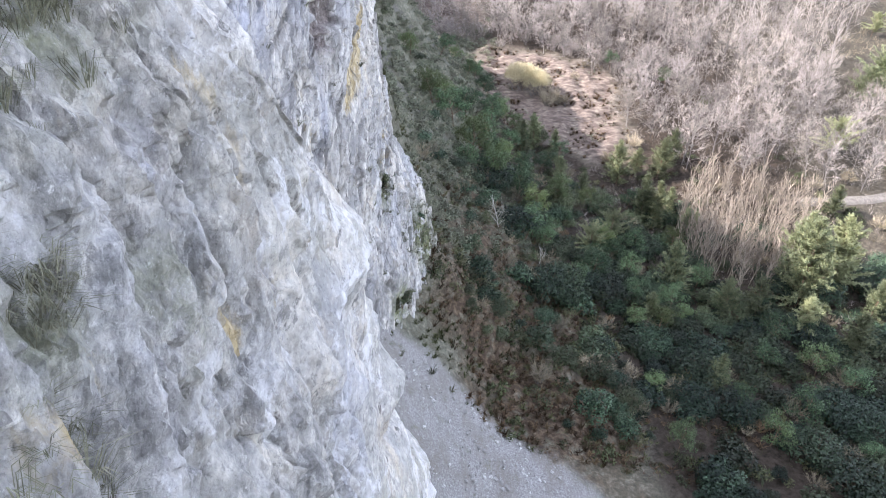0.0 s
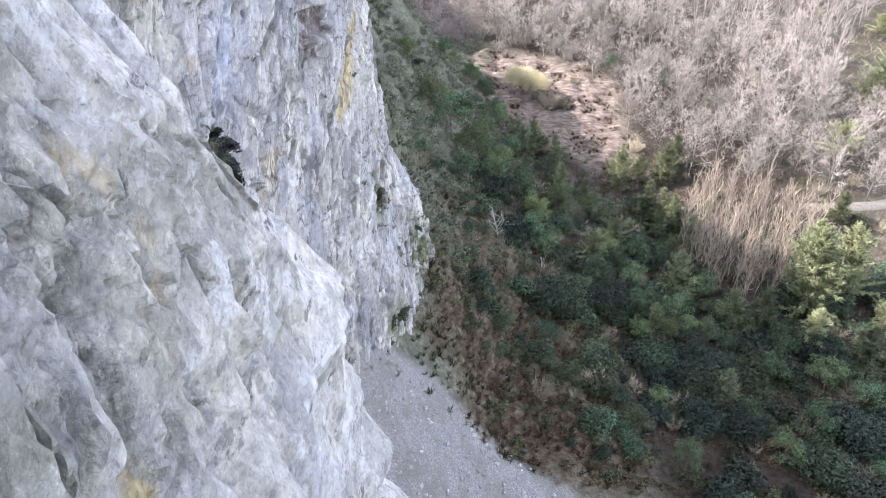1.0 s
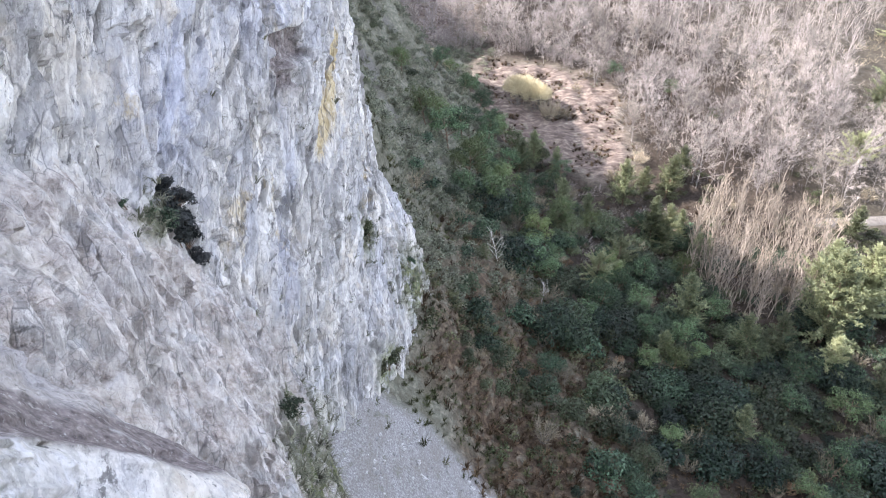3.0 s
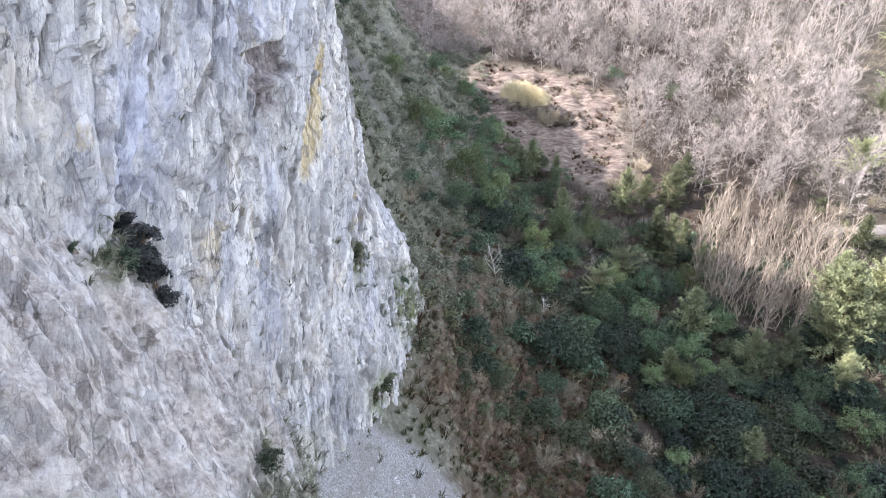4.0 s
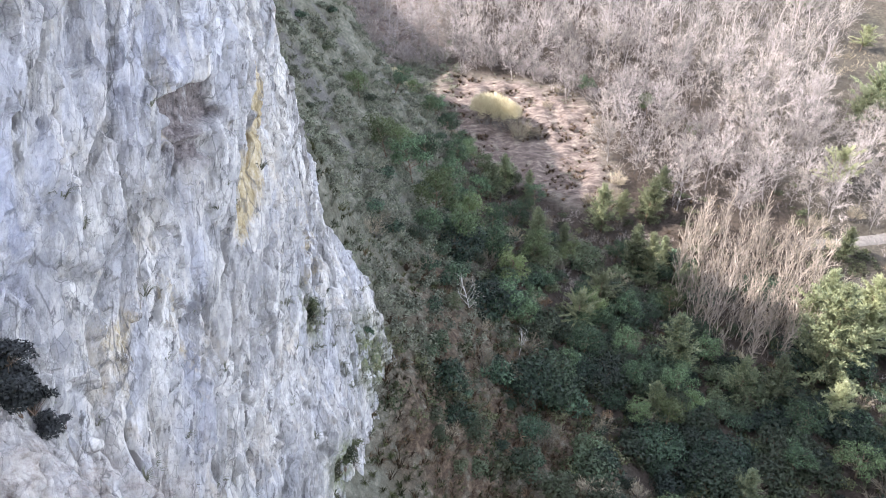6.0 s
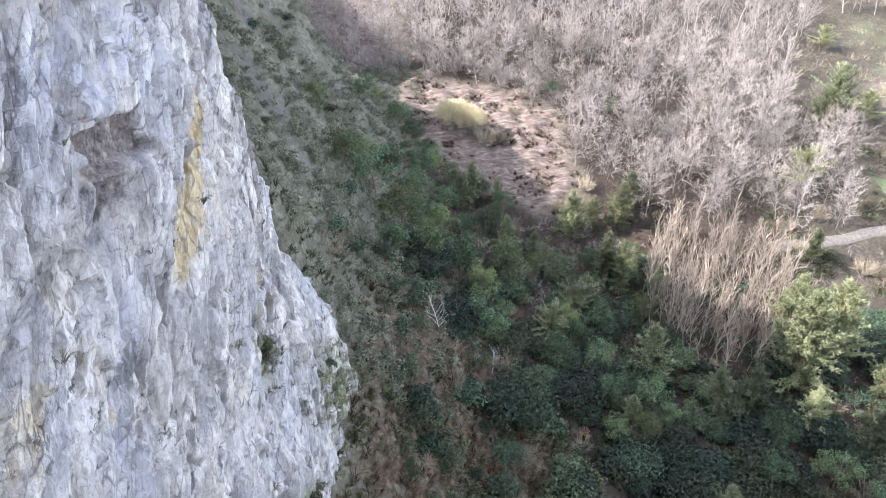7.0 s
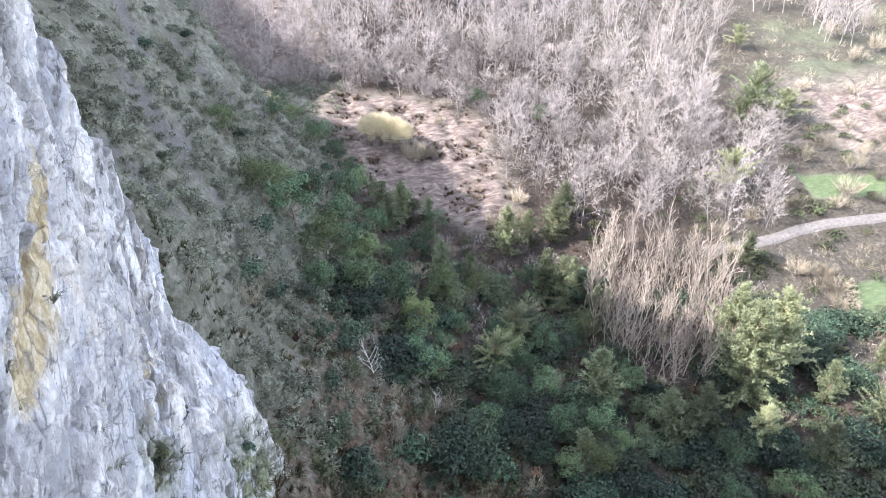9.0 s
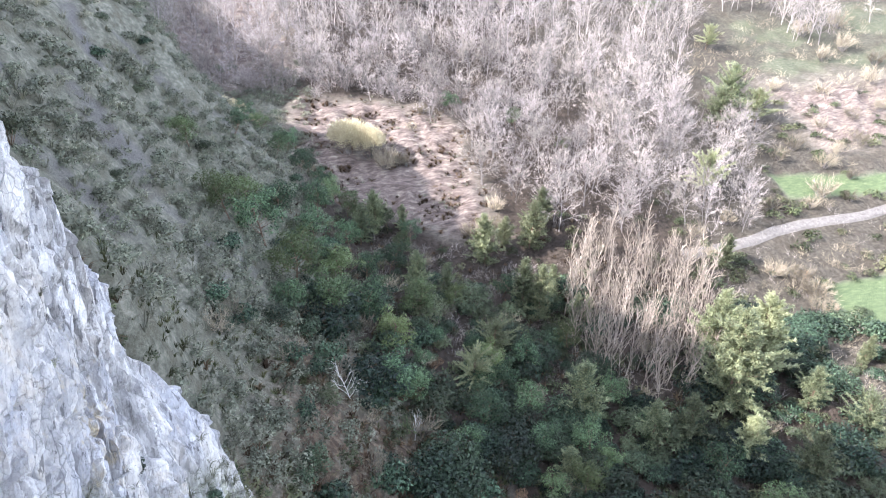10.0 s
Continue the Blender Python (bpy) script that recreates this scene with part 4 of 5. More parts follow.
def stock(name, pieces, mats, names, label, category, group=""):
    """The first of a kind: an empty at the foot with its parts, kept as the pattern for copies."""
    root = tagged(new(name), label, category, group, "thing")
    for (v, f), mat, part_name in zip(pieces, mats, names):
        part(part_name, mesh_of(part_name, v, f, mat, False, tint=np.zeros(len(v))), root)
    return root


class Kind:
    """A kind of plant in several grown forms; the first use of each form is the form itself."""

    def __init__(self, forms):
        self.forms, self.used, self.count = forms, set(), 0

    def plant(self, x, y, size=1.0, turn=0.0, lean=(0, 0), z=None, label="", form=None):
        k = self.count % len(self.forms) if form is None else form
        self.count += 1
        root = self.forms[k]
        m = Matrix.Translation((x, y, float(ground_top(x, y)) if z is None else z)) @ Euler((lean[0], lean[1], turn)).to_matrix().to_4x4() @ Matrix.Scale(size, 4)
        if k in self.used:
            root = copy_thing(root, m)
            root.matrix_basis = m
        else:
            self.used.add(k)
            root.matrix_basis = m
        return tagged(root, label)


def ground_top(x, y):
    return ground_z(np.array([x]), np.array([y]))[0]


def scatter(name, forms, x, y, size, mat, label, category, rng, z=None, tilt=0.15, squash=None):
    """Many small copies joined into one mesh of stuff; every plant has its own cast."""
    vs, fs, ts, n = [], [], [], 0
    z = ground_z(x, y) if z is None else z
    for k in range(len(x)):
        v, f = forms[k % len(forms)]
        a = rng.random() * 6.283
        c, s = math.cos(a), math.sin(a)
        w = v @ np.array([[c, s, 0], [-s, c, 0], [rng.normal() * tilt, rng.normal() * tilt, 1]]) * size[k]
        vs.append(w + [x[k], y[k], z[k]]), fs.append(f + n), ts.append(np.full(len(v), rng.random()))
        n += len(v)
    me = mesh_of(name, np.concatenate(vs), np.concatenate(fs), mat, False, tint=np.concatenate(ts))
    return tagged(new(name, me), label, category, kind="stuff")


def sown(rng, x0, x1, y0, y1, gap, chance):
    """Jittered places over a rectangle, each kept by its chance (a function of the places)."""
    gx, gy = np.meshgrid(np.arange(x0, x1, gap), np.arange(y0, y1, gap))
    x, y = (gx + (rng.random(gx.shape) - 0.5) * gap * 1.5).ravel(), (gy + (rng.random(gx.shape) - 0.5) * gap * 1.5).ravel()
    keep = rng.random(len(x)) < chance(x, y)
    return x[keep], y[keep]


def within(x, y, corners):
    """Which places lie inside a many-sided plot."""
    inside = np.zeros(np.shape(x), bool)
    for (ax, ay), (bx, by) in zip(corners, corners[1:] + corners[:1]):
        cross = ((ay > y) != (by > y)) & (x < (bx - ax) * (y - ay) / (by - ay + 1e-9) + ax)
        inside ^= cross
    return inside


RNG = np.random.default_rng(7)
WOOD_PLOT = [(-14, 150), (-2, 139), (11, 140), (24, 135), (34, 127), (33, 112), (37, 106), (43, 101), (58, 97), (70, 96), (76, 99), (77, 104), (83, 109), (81, 118), (79, 129), (83, 140), (96, 150), (100, 182), (-30, 182)]
GROVE_PLOT = [(37, 91), (35, 83), (35, 76), (39, 70), (44, 69), (50, 75), (57, 85), (58, 93), (45, 97)]

# the leafless wood on the far slope, sunlit
woods = [bare_tree(500 + k, 8.2, 2.8 + 0.3 * (k % 3), 14, 5, 14, 0.2 + 0.3 * (k % 2)) for k in range(8)]
bare = Kind([stock("bare_tree", w, (BARK, TWIG), ("trunk", "crown"), "leafless grey deciduous tree with fine pinkish twigs", "tree", "leafless trees of the valley wood") for w in woods])
wx, wy = sown(RNG, -30, 100, 95, 178, 3.3, lambda x, y: within(x, y, WOOD_PLOT) * 0.93)
order = np.argsort(np.hypot(wx - 5, wy - 30))
wx, wy = wx[order], wy[order]
farx, fary = RNG.uniform(88, 165, 420), RNG.uniform(138, 182, 420)
keep = fbm(farx / 12, fary / 7, 2, 89) + 0.012 * (fary - 160) > 0.12
farx, fary = farx[keep], fary[keep]
wx, wy = np.concatenate([wx, farx]), np.concatenate([wy, fary])
for x, y in zip(wx[:230], wy[:230]):
    bare.plant(x, y, 0.65 + 0.6 * RNG.random(), RNG.random() * 6.283, (RNG.normal() * 0.07, RNG.normal() * 0.07))
far_forms = [join(*bare_tree(520 + k, 8.2, 2.8 + 0.3 * (k % 3), 11, 5, 8, 0.25 + 0.3 * (k % 2))) for k in range(6)]
scatter("far_wood", far_forms, wx[230:], wy[230:], 0.75 + 0.5 * RNG.random(len(wx)), TWIG, "distant leafless wood of pinkish grey twigs", "wood", RNG, tilt=0.06)

# the slender grove in the valley, half in shade
slim = [bare_tree(540 + k, 9.5, 2.0, 12, 3, 5, 1.6, 0.0085) for k in range(6)]
slender = Kind([stock("slender_tree", w, (SLIM_BARK, SLIM_TWIG), ("trunk", "crown"), "tall slender leafless tree, pale bark", "tree", "slender grove in the valley") for w in slim])
gx, gy = sown(RNG, 33, 60, 68, 98, 1.6, lambda x, y: within(x, y, GROVE_PLOT) * 0.95)
for x, y in zip(gx, gy):
    slender.plant(x, y, 0.75 + 0.4 * RNG.random(), RNG.random() * 6.283, (RNG.normal() * 0.09, 0.08 + RNG.normal() * 0.09))

# conifers
pines = [pine_tree(600, 13, 4.2, 28, 26, 0.15), pine_tree(601, 9, 2.9, 22, 18, 0.15), pine_tree(602, 9, 2.0, 24, 14, 0.2), pine_tree(603, 8, 4.2, 12, 28, 0.2, 0.12)]
PINE_LABELS = ("tall bushy yellow-green conifer", "middle-sized green conifer in the valley", "slim pointed light green conifer", "broad dark green pine")
pine = Kind([stock("conifer_tree", w, (PINE_BARK, NEEDLE), ("trunk", "crown"), label, "conifer") for w, label in zip(pines, PINE_LABELS)])
for form, x, y, size in ((0, 46.5, 68.2, 1.05), (0, 52.0, 71.5, 0.95), (0, 49.5, 75, 0.85), (1, 31.3, 71, 1.0), (1, 39.5, 65, 0.8), (1, 36, 66, 0.7), (2, 31.1, 88.8, 1.05), (2, 33.0, 87.8, 1.0), (2, 36.5, 91.5, 0.6), (2, 36.6, 85.6, 0.68), (2, 38.2, 85.2, 0.62), (1, 29.2, 98, 0.95), (1, 36.5, 100, 0.9), (1, 39.5, 103, 0.8),
                         (1, 33, 101, 0.6), (1, 15.5, 105, 0.8), (1, 12.8, 101, 0.7), (3, 84, 121.5, 1.3), (3, 68, 104.5, 1.0), (3, 80.5, 119.5, 1.0), (1, 62.5, 90.5, 0.7), (3, 88, 119, 0.9), (3, 35, 168, 1.2), (3, 56, 165, 1.1), (3, 86, 157, 1.1), (1, 22, 92, 0.6), (1, 18.5, 92, 0.75),
                         (1, 44, 62, 0.75), (1, 55, 66, 0.7), (1, 26, 64, 0.55), (2, 66.4, 70, 0.55), (3, 93, 143, 0.7), (3, 58, 62, 0.7), (3, 24.5, 81, 0.75), (3, 20.5, 76, 0.7), (1, 16, 107.5, 0.55), (1, 19.5, 106, 0.5), (1, 10.5, 112, 0.45), (1, 30, 52.5, 0.6), (1, 48, 58, 0.8)):
    pine.plant(x, y, size, RNG.random() * 6.283, (RNG.normal() * 0.02, RNG.normal() * 0.02), form=form)

# evergreen trees on the shaded slope
oaks = [leafy_tree(620 + k, 6.5, 3.0) for k in range(4)]
oak = Kind([stock("evergreen_tree", w, (PINE_BARK, OAK_LEAF), ("trunk", "crown"), "dark evergreen tree leaning on the shaded slope", "tree", "evergreen trees on the slope") for w in oaks])
for x, y, s in ((-1.5, 86.5, 1.0), (1.4, 85.5, 1.0), (3.8, 82.4, 1.05), (6.5, 78.6, 1.0), (3.4, 94, 0.9), (6.8, 94, 0.95), (0.5, 91, 0.8), (9.5, 89, 0.9), (11, 84, 0.9), (12.5, 79, 0.85), (11, 97, 0.85), (15.5, 96.2, 0.8), (7.5, 100, 0.75), (10.5, 71.5, 0.8),
                (17, 86, 0.8), (14, 72, 0.75), (3.5, 77.5, 0.75), (8.8, 104, 0.7), (20, 71, 0.8), (23, 76, 0.75), (27.5, 79, 0.8), (16.5, 66.5, 0.75), (-5, 96, 0.7), (24, 68, 0.7), (34, 131, 0.7), (9, 107, 0.6), (4, 112, 0.55), (11, 111, 0.5), (44, 125, 0.7), (50, 118, 0.6), (2.5, 116, 0.6), (5, 113.5, 0.65), (7.5, 111.5, 0.7), (9.5, 109.5, 0.7), (12, 107.5, 0.75), (14, 106.5, 0.7), (17.5, 105.5, 0.65), (20, 103, 0.6), (6.5, 108, 0.65), (13, 103, 0.7), (18, 99.5, 0.7), (0, 112, 0.55), (3.5, 107, 0.6), (-1, 104, 0.6)):
    oak.plant(x, y, s * (0.9 + 0.2 * RNG.random()), RNG.random() * 6.283, (0, 0.12 + RNG.normal() * 0.08))

ex, ey = sown(RNG, 6, 50, 44, 94, 5.0, lambda x, y: 0.6 * step(46, 52, y + 0.4 * x) * (x > thicket_x(y)) * ~within(x, y, GROVE_PLOT))
for x, y in zip(ex, ey):
    oak.plant(x, y, 0.5 + 0.35 * RNG.random(), RNG.random() * 6.283, (0, 0.1 + RNG.normal() * 0.08))

# evergreen shrubs: the nearest singly, the rest as thicket
def thick(x, y):
    n = fbm(x / 6, y / 6, 3, 81)
    edge = thicket_x(y)
    open_slope = step(1, 4, x) * step(edge, edge - 3, x) * step(46, 51, y + 0.4 * x) * step(100, 92, y)
    rows = step(0.02, 0.16, fbm((x + 0.4 * y) / 9, (y - 0.3 * x) / 3.2, 3, 82))
    band = step(edge - 2, edge + 2, x + 5 * n) * step(60, 54, x) * step(45, 51, y + 0.45 * x) * step(100, 92, y + 4 * n + 0.25 * np.maximum(0, x - 25))
    return np.clip(open_slope * (0.12 + rows * 0.8) + band * (0.72 + 1.6 * fbm(x / 3.5, y / 3.5, 2, 84)) * (1 - 0.75 * within(x, y, GROVE_PLOT)) * (1 - 0.4 * step(57, 52, y) * step(25, 29, x)) + 0.75 * step(54, 58, x) * step(80, 72, x) * step(85, 79, y + 0.25 * (x - 60)) * step(52, 58, y) * (0.6 + 1.5 * fbm(x / 4, y / 4, 2, 90)) + 0.1 * step(0.02, 0.2, fbm(x / 11, (y + 0.25 * x) / 3.5, 3, 86)) * step(-22, -8, x) * step(9, 5, x) * (y > 59) * (y < 112), 0, 0.97)


bushes = [shrub(640 + k, 1.5, 1000, 0.22, 0.8 + 0.3 * (k % 3), 8 + k % 5) for k in range(6)]
bush = Kind([stock("evergreen_shrub", w, (PINE_BARK, EVERGREEN), ("branchwork", "foliage"), "dense dark green evergreen shrub on the slope", "shrub", "evergreen shrubs on the slope") for w in bushes])
large = [shrub(650 + k, 2.6, 2700, 0.21, 0.85 + 0.2 * (k % 2), 14) for k in range(4)]
big = Kind([stock("large_shrub", w, (PINE_BARK, EVERGREEN), ("branchwork", "foliage"), "tall rounded evergreen shrub in the shaded valley", "shrub", "evergreen shrubs on the slope") for w in large])
kx, ky = sown(RNG, 4, 80, 38, 104, 4.4, lambda x, y: 0.85 * thick(x, y))
# Darker-leaved copies, set mostly in the valley bottom to stand for its shade.
dark = Kind([stock("holly_shrub", shrub(656 + k, 2.6, 2700, 0.21, 0.95, 14), (PINE_BARK, SHADE_LEAF), ("branchwork", "foliage"), "very dark glossy evergreen shrub in the valley bottom", "shrub", "evergreen shrubs on the slope") for k in range(2)])
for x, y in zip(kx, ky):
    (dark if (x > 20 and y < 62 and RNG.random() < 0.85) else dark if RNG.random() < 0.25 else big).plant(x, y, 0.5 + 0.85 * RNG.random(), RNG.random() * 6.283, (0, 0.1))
sx, sy = sown(RNG, -26, 80, 36, 110, 1.95, thick)
order = np.argsort(np.hypot(sx - 5, sy - 30))
sx, sy = sx[order], sy[order]
low_dark = Kind([stock("low_holly", shrub(646 + k, 1.5, 1000, 0.22, 0.9, 10), (PINE_BARK, SHADE_LEAF), ("branchwork", "foliage"), "low dark glossy shrub in the valley bottom", "shrub", "evergreen shrubs on the slope") for k in range(2)])
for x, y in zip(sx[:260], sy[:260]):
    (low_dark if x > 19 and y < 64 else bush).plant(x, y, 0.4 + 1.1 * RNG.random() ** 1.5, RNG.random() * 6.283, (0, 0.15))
scatter("evergreen_thicket", [shrub(640 + k, 1.5, 700, 0.26, 0.8 + 0.3 * (k % 3), 8 + k % 5)[1] for k in range(6)], sx[260:], sy[260:], 0.5 + 1.1 * RNG.random(len(sx)) * RNG.random(len(sx)), EVERGREEN, "thicket of dark evergreen shrubs in shade", "thicket", RNG)

# dull scrub, dry grass and dead bracken
scrub = [shrub(660 + k, 0.9, 125, 0.24, 0.8, 6, 0.6) for k in range(4)]
dx, dy = sown(RNG, -34, 12, 52, 150, 0.92, lambda x, y: step(13, 4, x) * np.clip(0.5 + 2.8 * fbm(x / 14, (y + 0.25 * x) / 3.2, 3, 83), 0.08, 0.95) * (1 - 0.6 * masks(x, y)["bare"]) * ((y > 58 - 0.3 * (x + 6)) | ((x > -4) & (y > 45))) * (ground_z(x, y) < 58))
ds, high_up = 0.45 + 0.8 * RNG.random(len(dx)), dy > 60 - 0.3 * (dx + 6) + 4 * fbm(dx / 5, dy / 5, 2, 96)
scatter("hill_scrub", [w[1] for w in scrub], dx[high_up], dy[high_up], ds[high_up], DULL_LEAF, "low grey-green scrub on the steep hillside", "scrub", RNG)
scatter("slope_scrub", [w[1] for w in scrub], dx[~high_up], dy[~high_up], ds[~high_up], SCRUB, "low dark green bramble on the open slope", "scrub", RNG)
lx, ly = sown(RNG, 3, 64, 40, 106, 1.55, lambda x, y: 0.3 * step(3, 9, x) * (masks(x, y)["heath"] < 0.4) * step(41, 46, y + 0.42 * x))
scatter("low_scrub", [w[1] for w in scrub], lx, ly, 0.5 + 0.9 * RNG.random(len(lx)), SCRUB, "low bramble and dull green scrub between the shrubs", "scrub", RNG)
bx, by = sown(RNG, 58, 150, 62, 172, 2.7, lambda x, y: np.clip(0.15 + 0.9 * step(0, 0.25, fbm(x / 9, y / 6, 3, 87)) + 0.5 * (y < 98), 0, 0.9) * (1 - masks(x, y)["pasture"]) * (np.abs(y - 95.5) > 2.5) * ~within(x, y, WOOD_PLOT))
scatter("field_scrub", [twiggy_bush(705 + k, 1.3, 1.5, 14, 8)[1] for k in range(3)], bx, by, 0.8 + 1.1 * RNG.random(len(bx)), TAN, "grey-brown scrub along the field edges", "scrub", RNG)
zx, zy = sown(RNG, 56, 122, 58, 128, 2.3, lambda x, y: np.clip(0.55 + 1.6 * fbm(x / 8, y / 5, 3, 88), 0, 0.9) * (1 - masks(x, y)["pasture"]) * (np.abs(y - 95.5) > 2.2) * ~within(x, y, WOOD_PLOT) * (1 - 0.75 * (x > 92) * (y > 106)))
scatter("bank_scrub", [w[1] for w in scrub], zx, zy, 0.7 + 1.1 * RNG.random(len(zx)), SCRUB, "grey-green bramble scrub on the bank below the track", "scrub", RNG)
vx = RNG.uniform(-12, 36, 130)
vy = np.interp(vx, [-12, 0, 12, 22, 30, 36], [147, 142.5, 141.5, 138.5, 134, 128]) + RNG.normal(1.5, 2.2, 130)
scatter("wood_edge_thicket", [twiggy_bush(712 + k, 1.2, 1.8, 18, 10)[1] for k in range(3)], vx, vy, 1.1 + 1.2 * RNG.random(130), TWIG, "grey leafless thicket along the edge of the wood", "thicket", RNG)
tufts = [tuft(680 + k, 19, 0.9, 0.05, 1.2) for k in range(6)]
tx, ty = sown(RNG, -30, 16, 46, 140, 0.85, lambda x, y: step(15, 3, x) * np.where((x > 0) & (y < 76), 0.2, 1.0) * np.clip(0.65 + 1.6 * fbm(x / 11, (y + 0.25 * x) / 3, 3, 85), 0.1, 1) * (1 - 0.55 * masks(x, y)["bare"]) * ((y > 57 - 0.3 * (x + 6)) | ((x > -4) & (y > 44))))
ts, high_up = 0.7 + 0.8 * RNG.random(len(tx)), ty > 60 - 0.3 * (tx + 6) + 4 * fbm(tx / 5, ty / 5, 2, 96)
scatter("hill_grass", tufts, tx[high_up], ty[high_up], ts[high_up], DRY_GRASS, "dry tussock grass on the hillside", "grass", RNG)
scatter("brown_grass", tufts, tx[~high_up], ty[~high_up], ts[~high_up], FERN, "brown withered grass on the open slope", "grass", RNG)
ferns = [tuft(690 + k, 16, 0.8, 0.13, 1.0) for k in range(5)]
fx, fy = sown(RNG, -4, 50, 40, 140, 0.8, lambda x, y: np.clip(np.maximum(masks(x, y)["bracken"] * 0.7, 0.6 * masks(x, y)["heath"]) + 0.1 * (x > 4) * (y < 105) * (1 - (x > 21) * (y < 66)) + 0.12 * (x > 1) * (x < thicket_x(y)) * (y < 80) + 0.7 * (x > 5) * (x < 50) * (y < 100) * step(0.1, 0.3, fbm(x / 5, y / 5, 3, 91)) * step(42, 46, y + 0.42 * x), 0, 1))
scatter("dead_bracken", ferns, fx, fy, 0.5 + 0.7 * RNG.random(len(fx)), FERN, "russet dead bracken covering the ground", "bracken", RNG)
ox, oy = sown(RNG, -6, 46, 40, 92, 0.72, lambda x, y: np.clip((x < thicket_x(y) + 2) * (y < 78) * step(40, 43, y + 0.42 * x) * step(-0.25, 0.1, fbm(x / 6, y / 3, 3, 95)) * 0.75 + 0.1, 0, 1))
scatter("slope_grass", [tuft(790 + k, 26, 0.55, 0.05, 1.1) for k in range(5)], ox, oy, 0.6 + 0.7 * RNG.random(len(ox)), SEDGE, "olive grass and sedge between the bracken", "grass", RNG)
hx, hy = sown(RNG, 2, 36, 103, 141, 0.95, lambda x, y: masks(x, y)["heath"] * np.clip(0.35 + 1.5 * fbm(x / 3, y / 2, 3, 93), 0, 0.9))
scatter("heath_grass", tufts, hx, hy, 0.4 + 0.5 * RNG.random(len(hx)), DRY_GRASS, "pale and russet tussocks on the heath", "grass", RNG)
ux, uy = sown(RNG, 20, 100, 60, 180, 1.9, lambda x, y: (within(x, y, WOOD_PLOT) * 0.7 + within(x, y, GROVE_PLOT) * 0.7 + 0.3 * (x > 50) * (y < 98) * (y > 55)) * (1 - masks(x, y)["pasture"]))
scatter("undergrowth", [twiggy_bush(700 + k, 1.0, 1.3, 8, 6)[1] for k in range(3)], ux, uy, 0.8 + 1.2 * RNG.random(len(ux)), TWIG, "brown bramble undergrowth beneath the bare trees", "undergrowth", RNG)

mx, my = sown(RNG, 15, 42, 78, 110, 1.35, lambda x, y: 0.75 * step(78, 84, y + 0.3 * (x - 20)) * step(110, 104, y + 0.45 * (x - 15)) * ~within(x, y, GROVE_PLOT))
scatter("bramble_patch", [twiggy_bush(708 + k, 1.1, 1.3, 16, 9)[1] for k in range(3)], mx, my, 0.7 + 0.8 * RNG.random(len(mx)), TWIG, "greyish leafless brambles between the heath and the grove", "brambles", RNG)

# bushes that stand out
golden = Kind([stock("golden_bush", willow_bush(720, 2.5, 4.0), (BARK, GOLD), ("branchwork", "crown"), "round sunlit golden-yellow leafless bush on the heath", "bush")])
golden.plant(14.9, 122.8, 1.5)
golden.plant(18.2, 122.0, 1.3, 2.0, label="golden-yellow leafless bush grown into its neighbour")
tan = Kind([stock("tan_bush", twiggy_bush(722, 2.6, 3.6, 44, 20), (BARK, TAN), ("branchwork", "crown"), "tan leafless bush at the edge of the valley wood", "bush")])
for x, y, s in ((72.5, 86.5, 0.8), (71, 83, 0.85), (70.5, 79.5, 0.7), (69, 88, 0.75), (30.5, 101.5, 0.9), (29.0, 103.5, 0.8), (62, 93, 0.6), (32.5, 104.5, 0.8)):
    tan.plant(x, y, s, x)
for x, y, s in ((-1.5, 121.5, 0.75), (-3.2, 123.5, 0.8), (1.0, 119.5, 0.5)):
    golden.plant(x, y, s, x, label="pale sunlit bush on the ridge of the hillside")
tan.plant(19.6, 119.2, 1.2, 2.0, label="greyish bush beside the golden one")
grey = Kind([stock("grey_bush", twiggy_bush(730 + k, 1.8, 2.6, 34, 18), (BARK, TAN), ("branchwork", "crown"), "leafless greyish bush of dense twigs", "bush") for k in range(3)])
for x, y, s in ((21.6, 119.6, 1.2), (23.4, 119.6, 1.0), (26.4, 128, 0.7), (29, 132, 0.9), (8, 118, 0.7), (-1.8, 130, 1.3), (-4, 133, 1.2), (-6, 136.5, 1.3), (1.5, 128, 0.9), (124.4, 139, 1.8), (121.4, 127, 1.7), (93.3, 106.8, 1.3), (87.8, 100.8, 1.6), (98, 109, 1.1), (104, 111, 1.2), (71, 85, 1.2), (72, 83, 1.2),
                (70.5, 87.5, 1.1), (70, 80.5, 1.1), (13.8, 88.5, 0.7), (31, 103, 1.2), (34, 108, 1.2), (-2.4, 70, 0.9), (-1.5, 72, 0.8), (25.5, 84, 1.2), (28, 86, 1.2), (18.5, 73.5, 0.7), (99, 128, 1.2), (108, 125, 1.2), (117, 136, 1.5), (128, 133, 1.6), (119, 145, 1.7), (130, 147, 1.8), (91, 112, 1.2), (100, 116, 1.1), (108, 117, 1.2), (116, 119, 1.2), (86, 110, 1.3), (96, 103.5, 0.9), (84, 98.8, 1.0), (92, 99, 0.9), (77, 99.5, 1.2), (68, 98.5, 1.1), (62, 97, 1.1)):
    grey.plant(x, y, s, RNG.random() * 6.283)
gx2, gy2 = sown(RNG, 6, 48, 40, 96, 5.0, lambda x, y: (0.6 + 0.35 * (x > 26) * (y < 56)) * step(46, 50, y + 0.42 * x))
for x, y in zip(gx2, gy2):
    grey.plant(x, y, 0.6 + 0.5 * RNG.random(), RNG.random() * 6.283, label="leafless brown bush among evergreen shrubs")
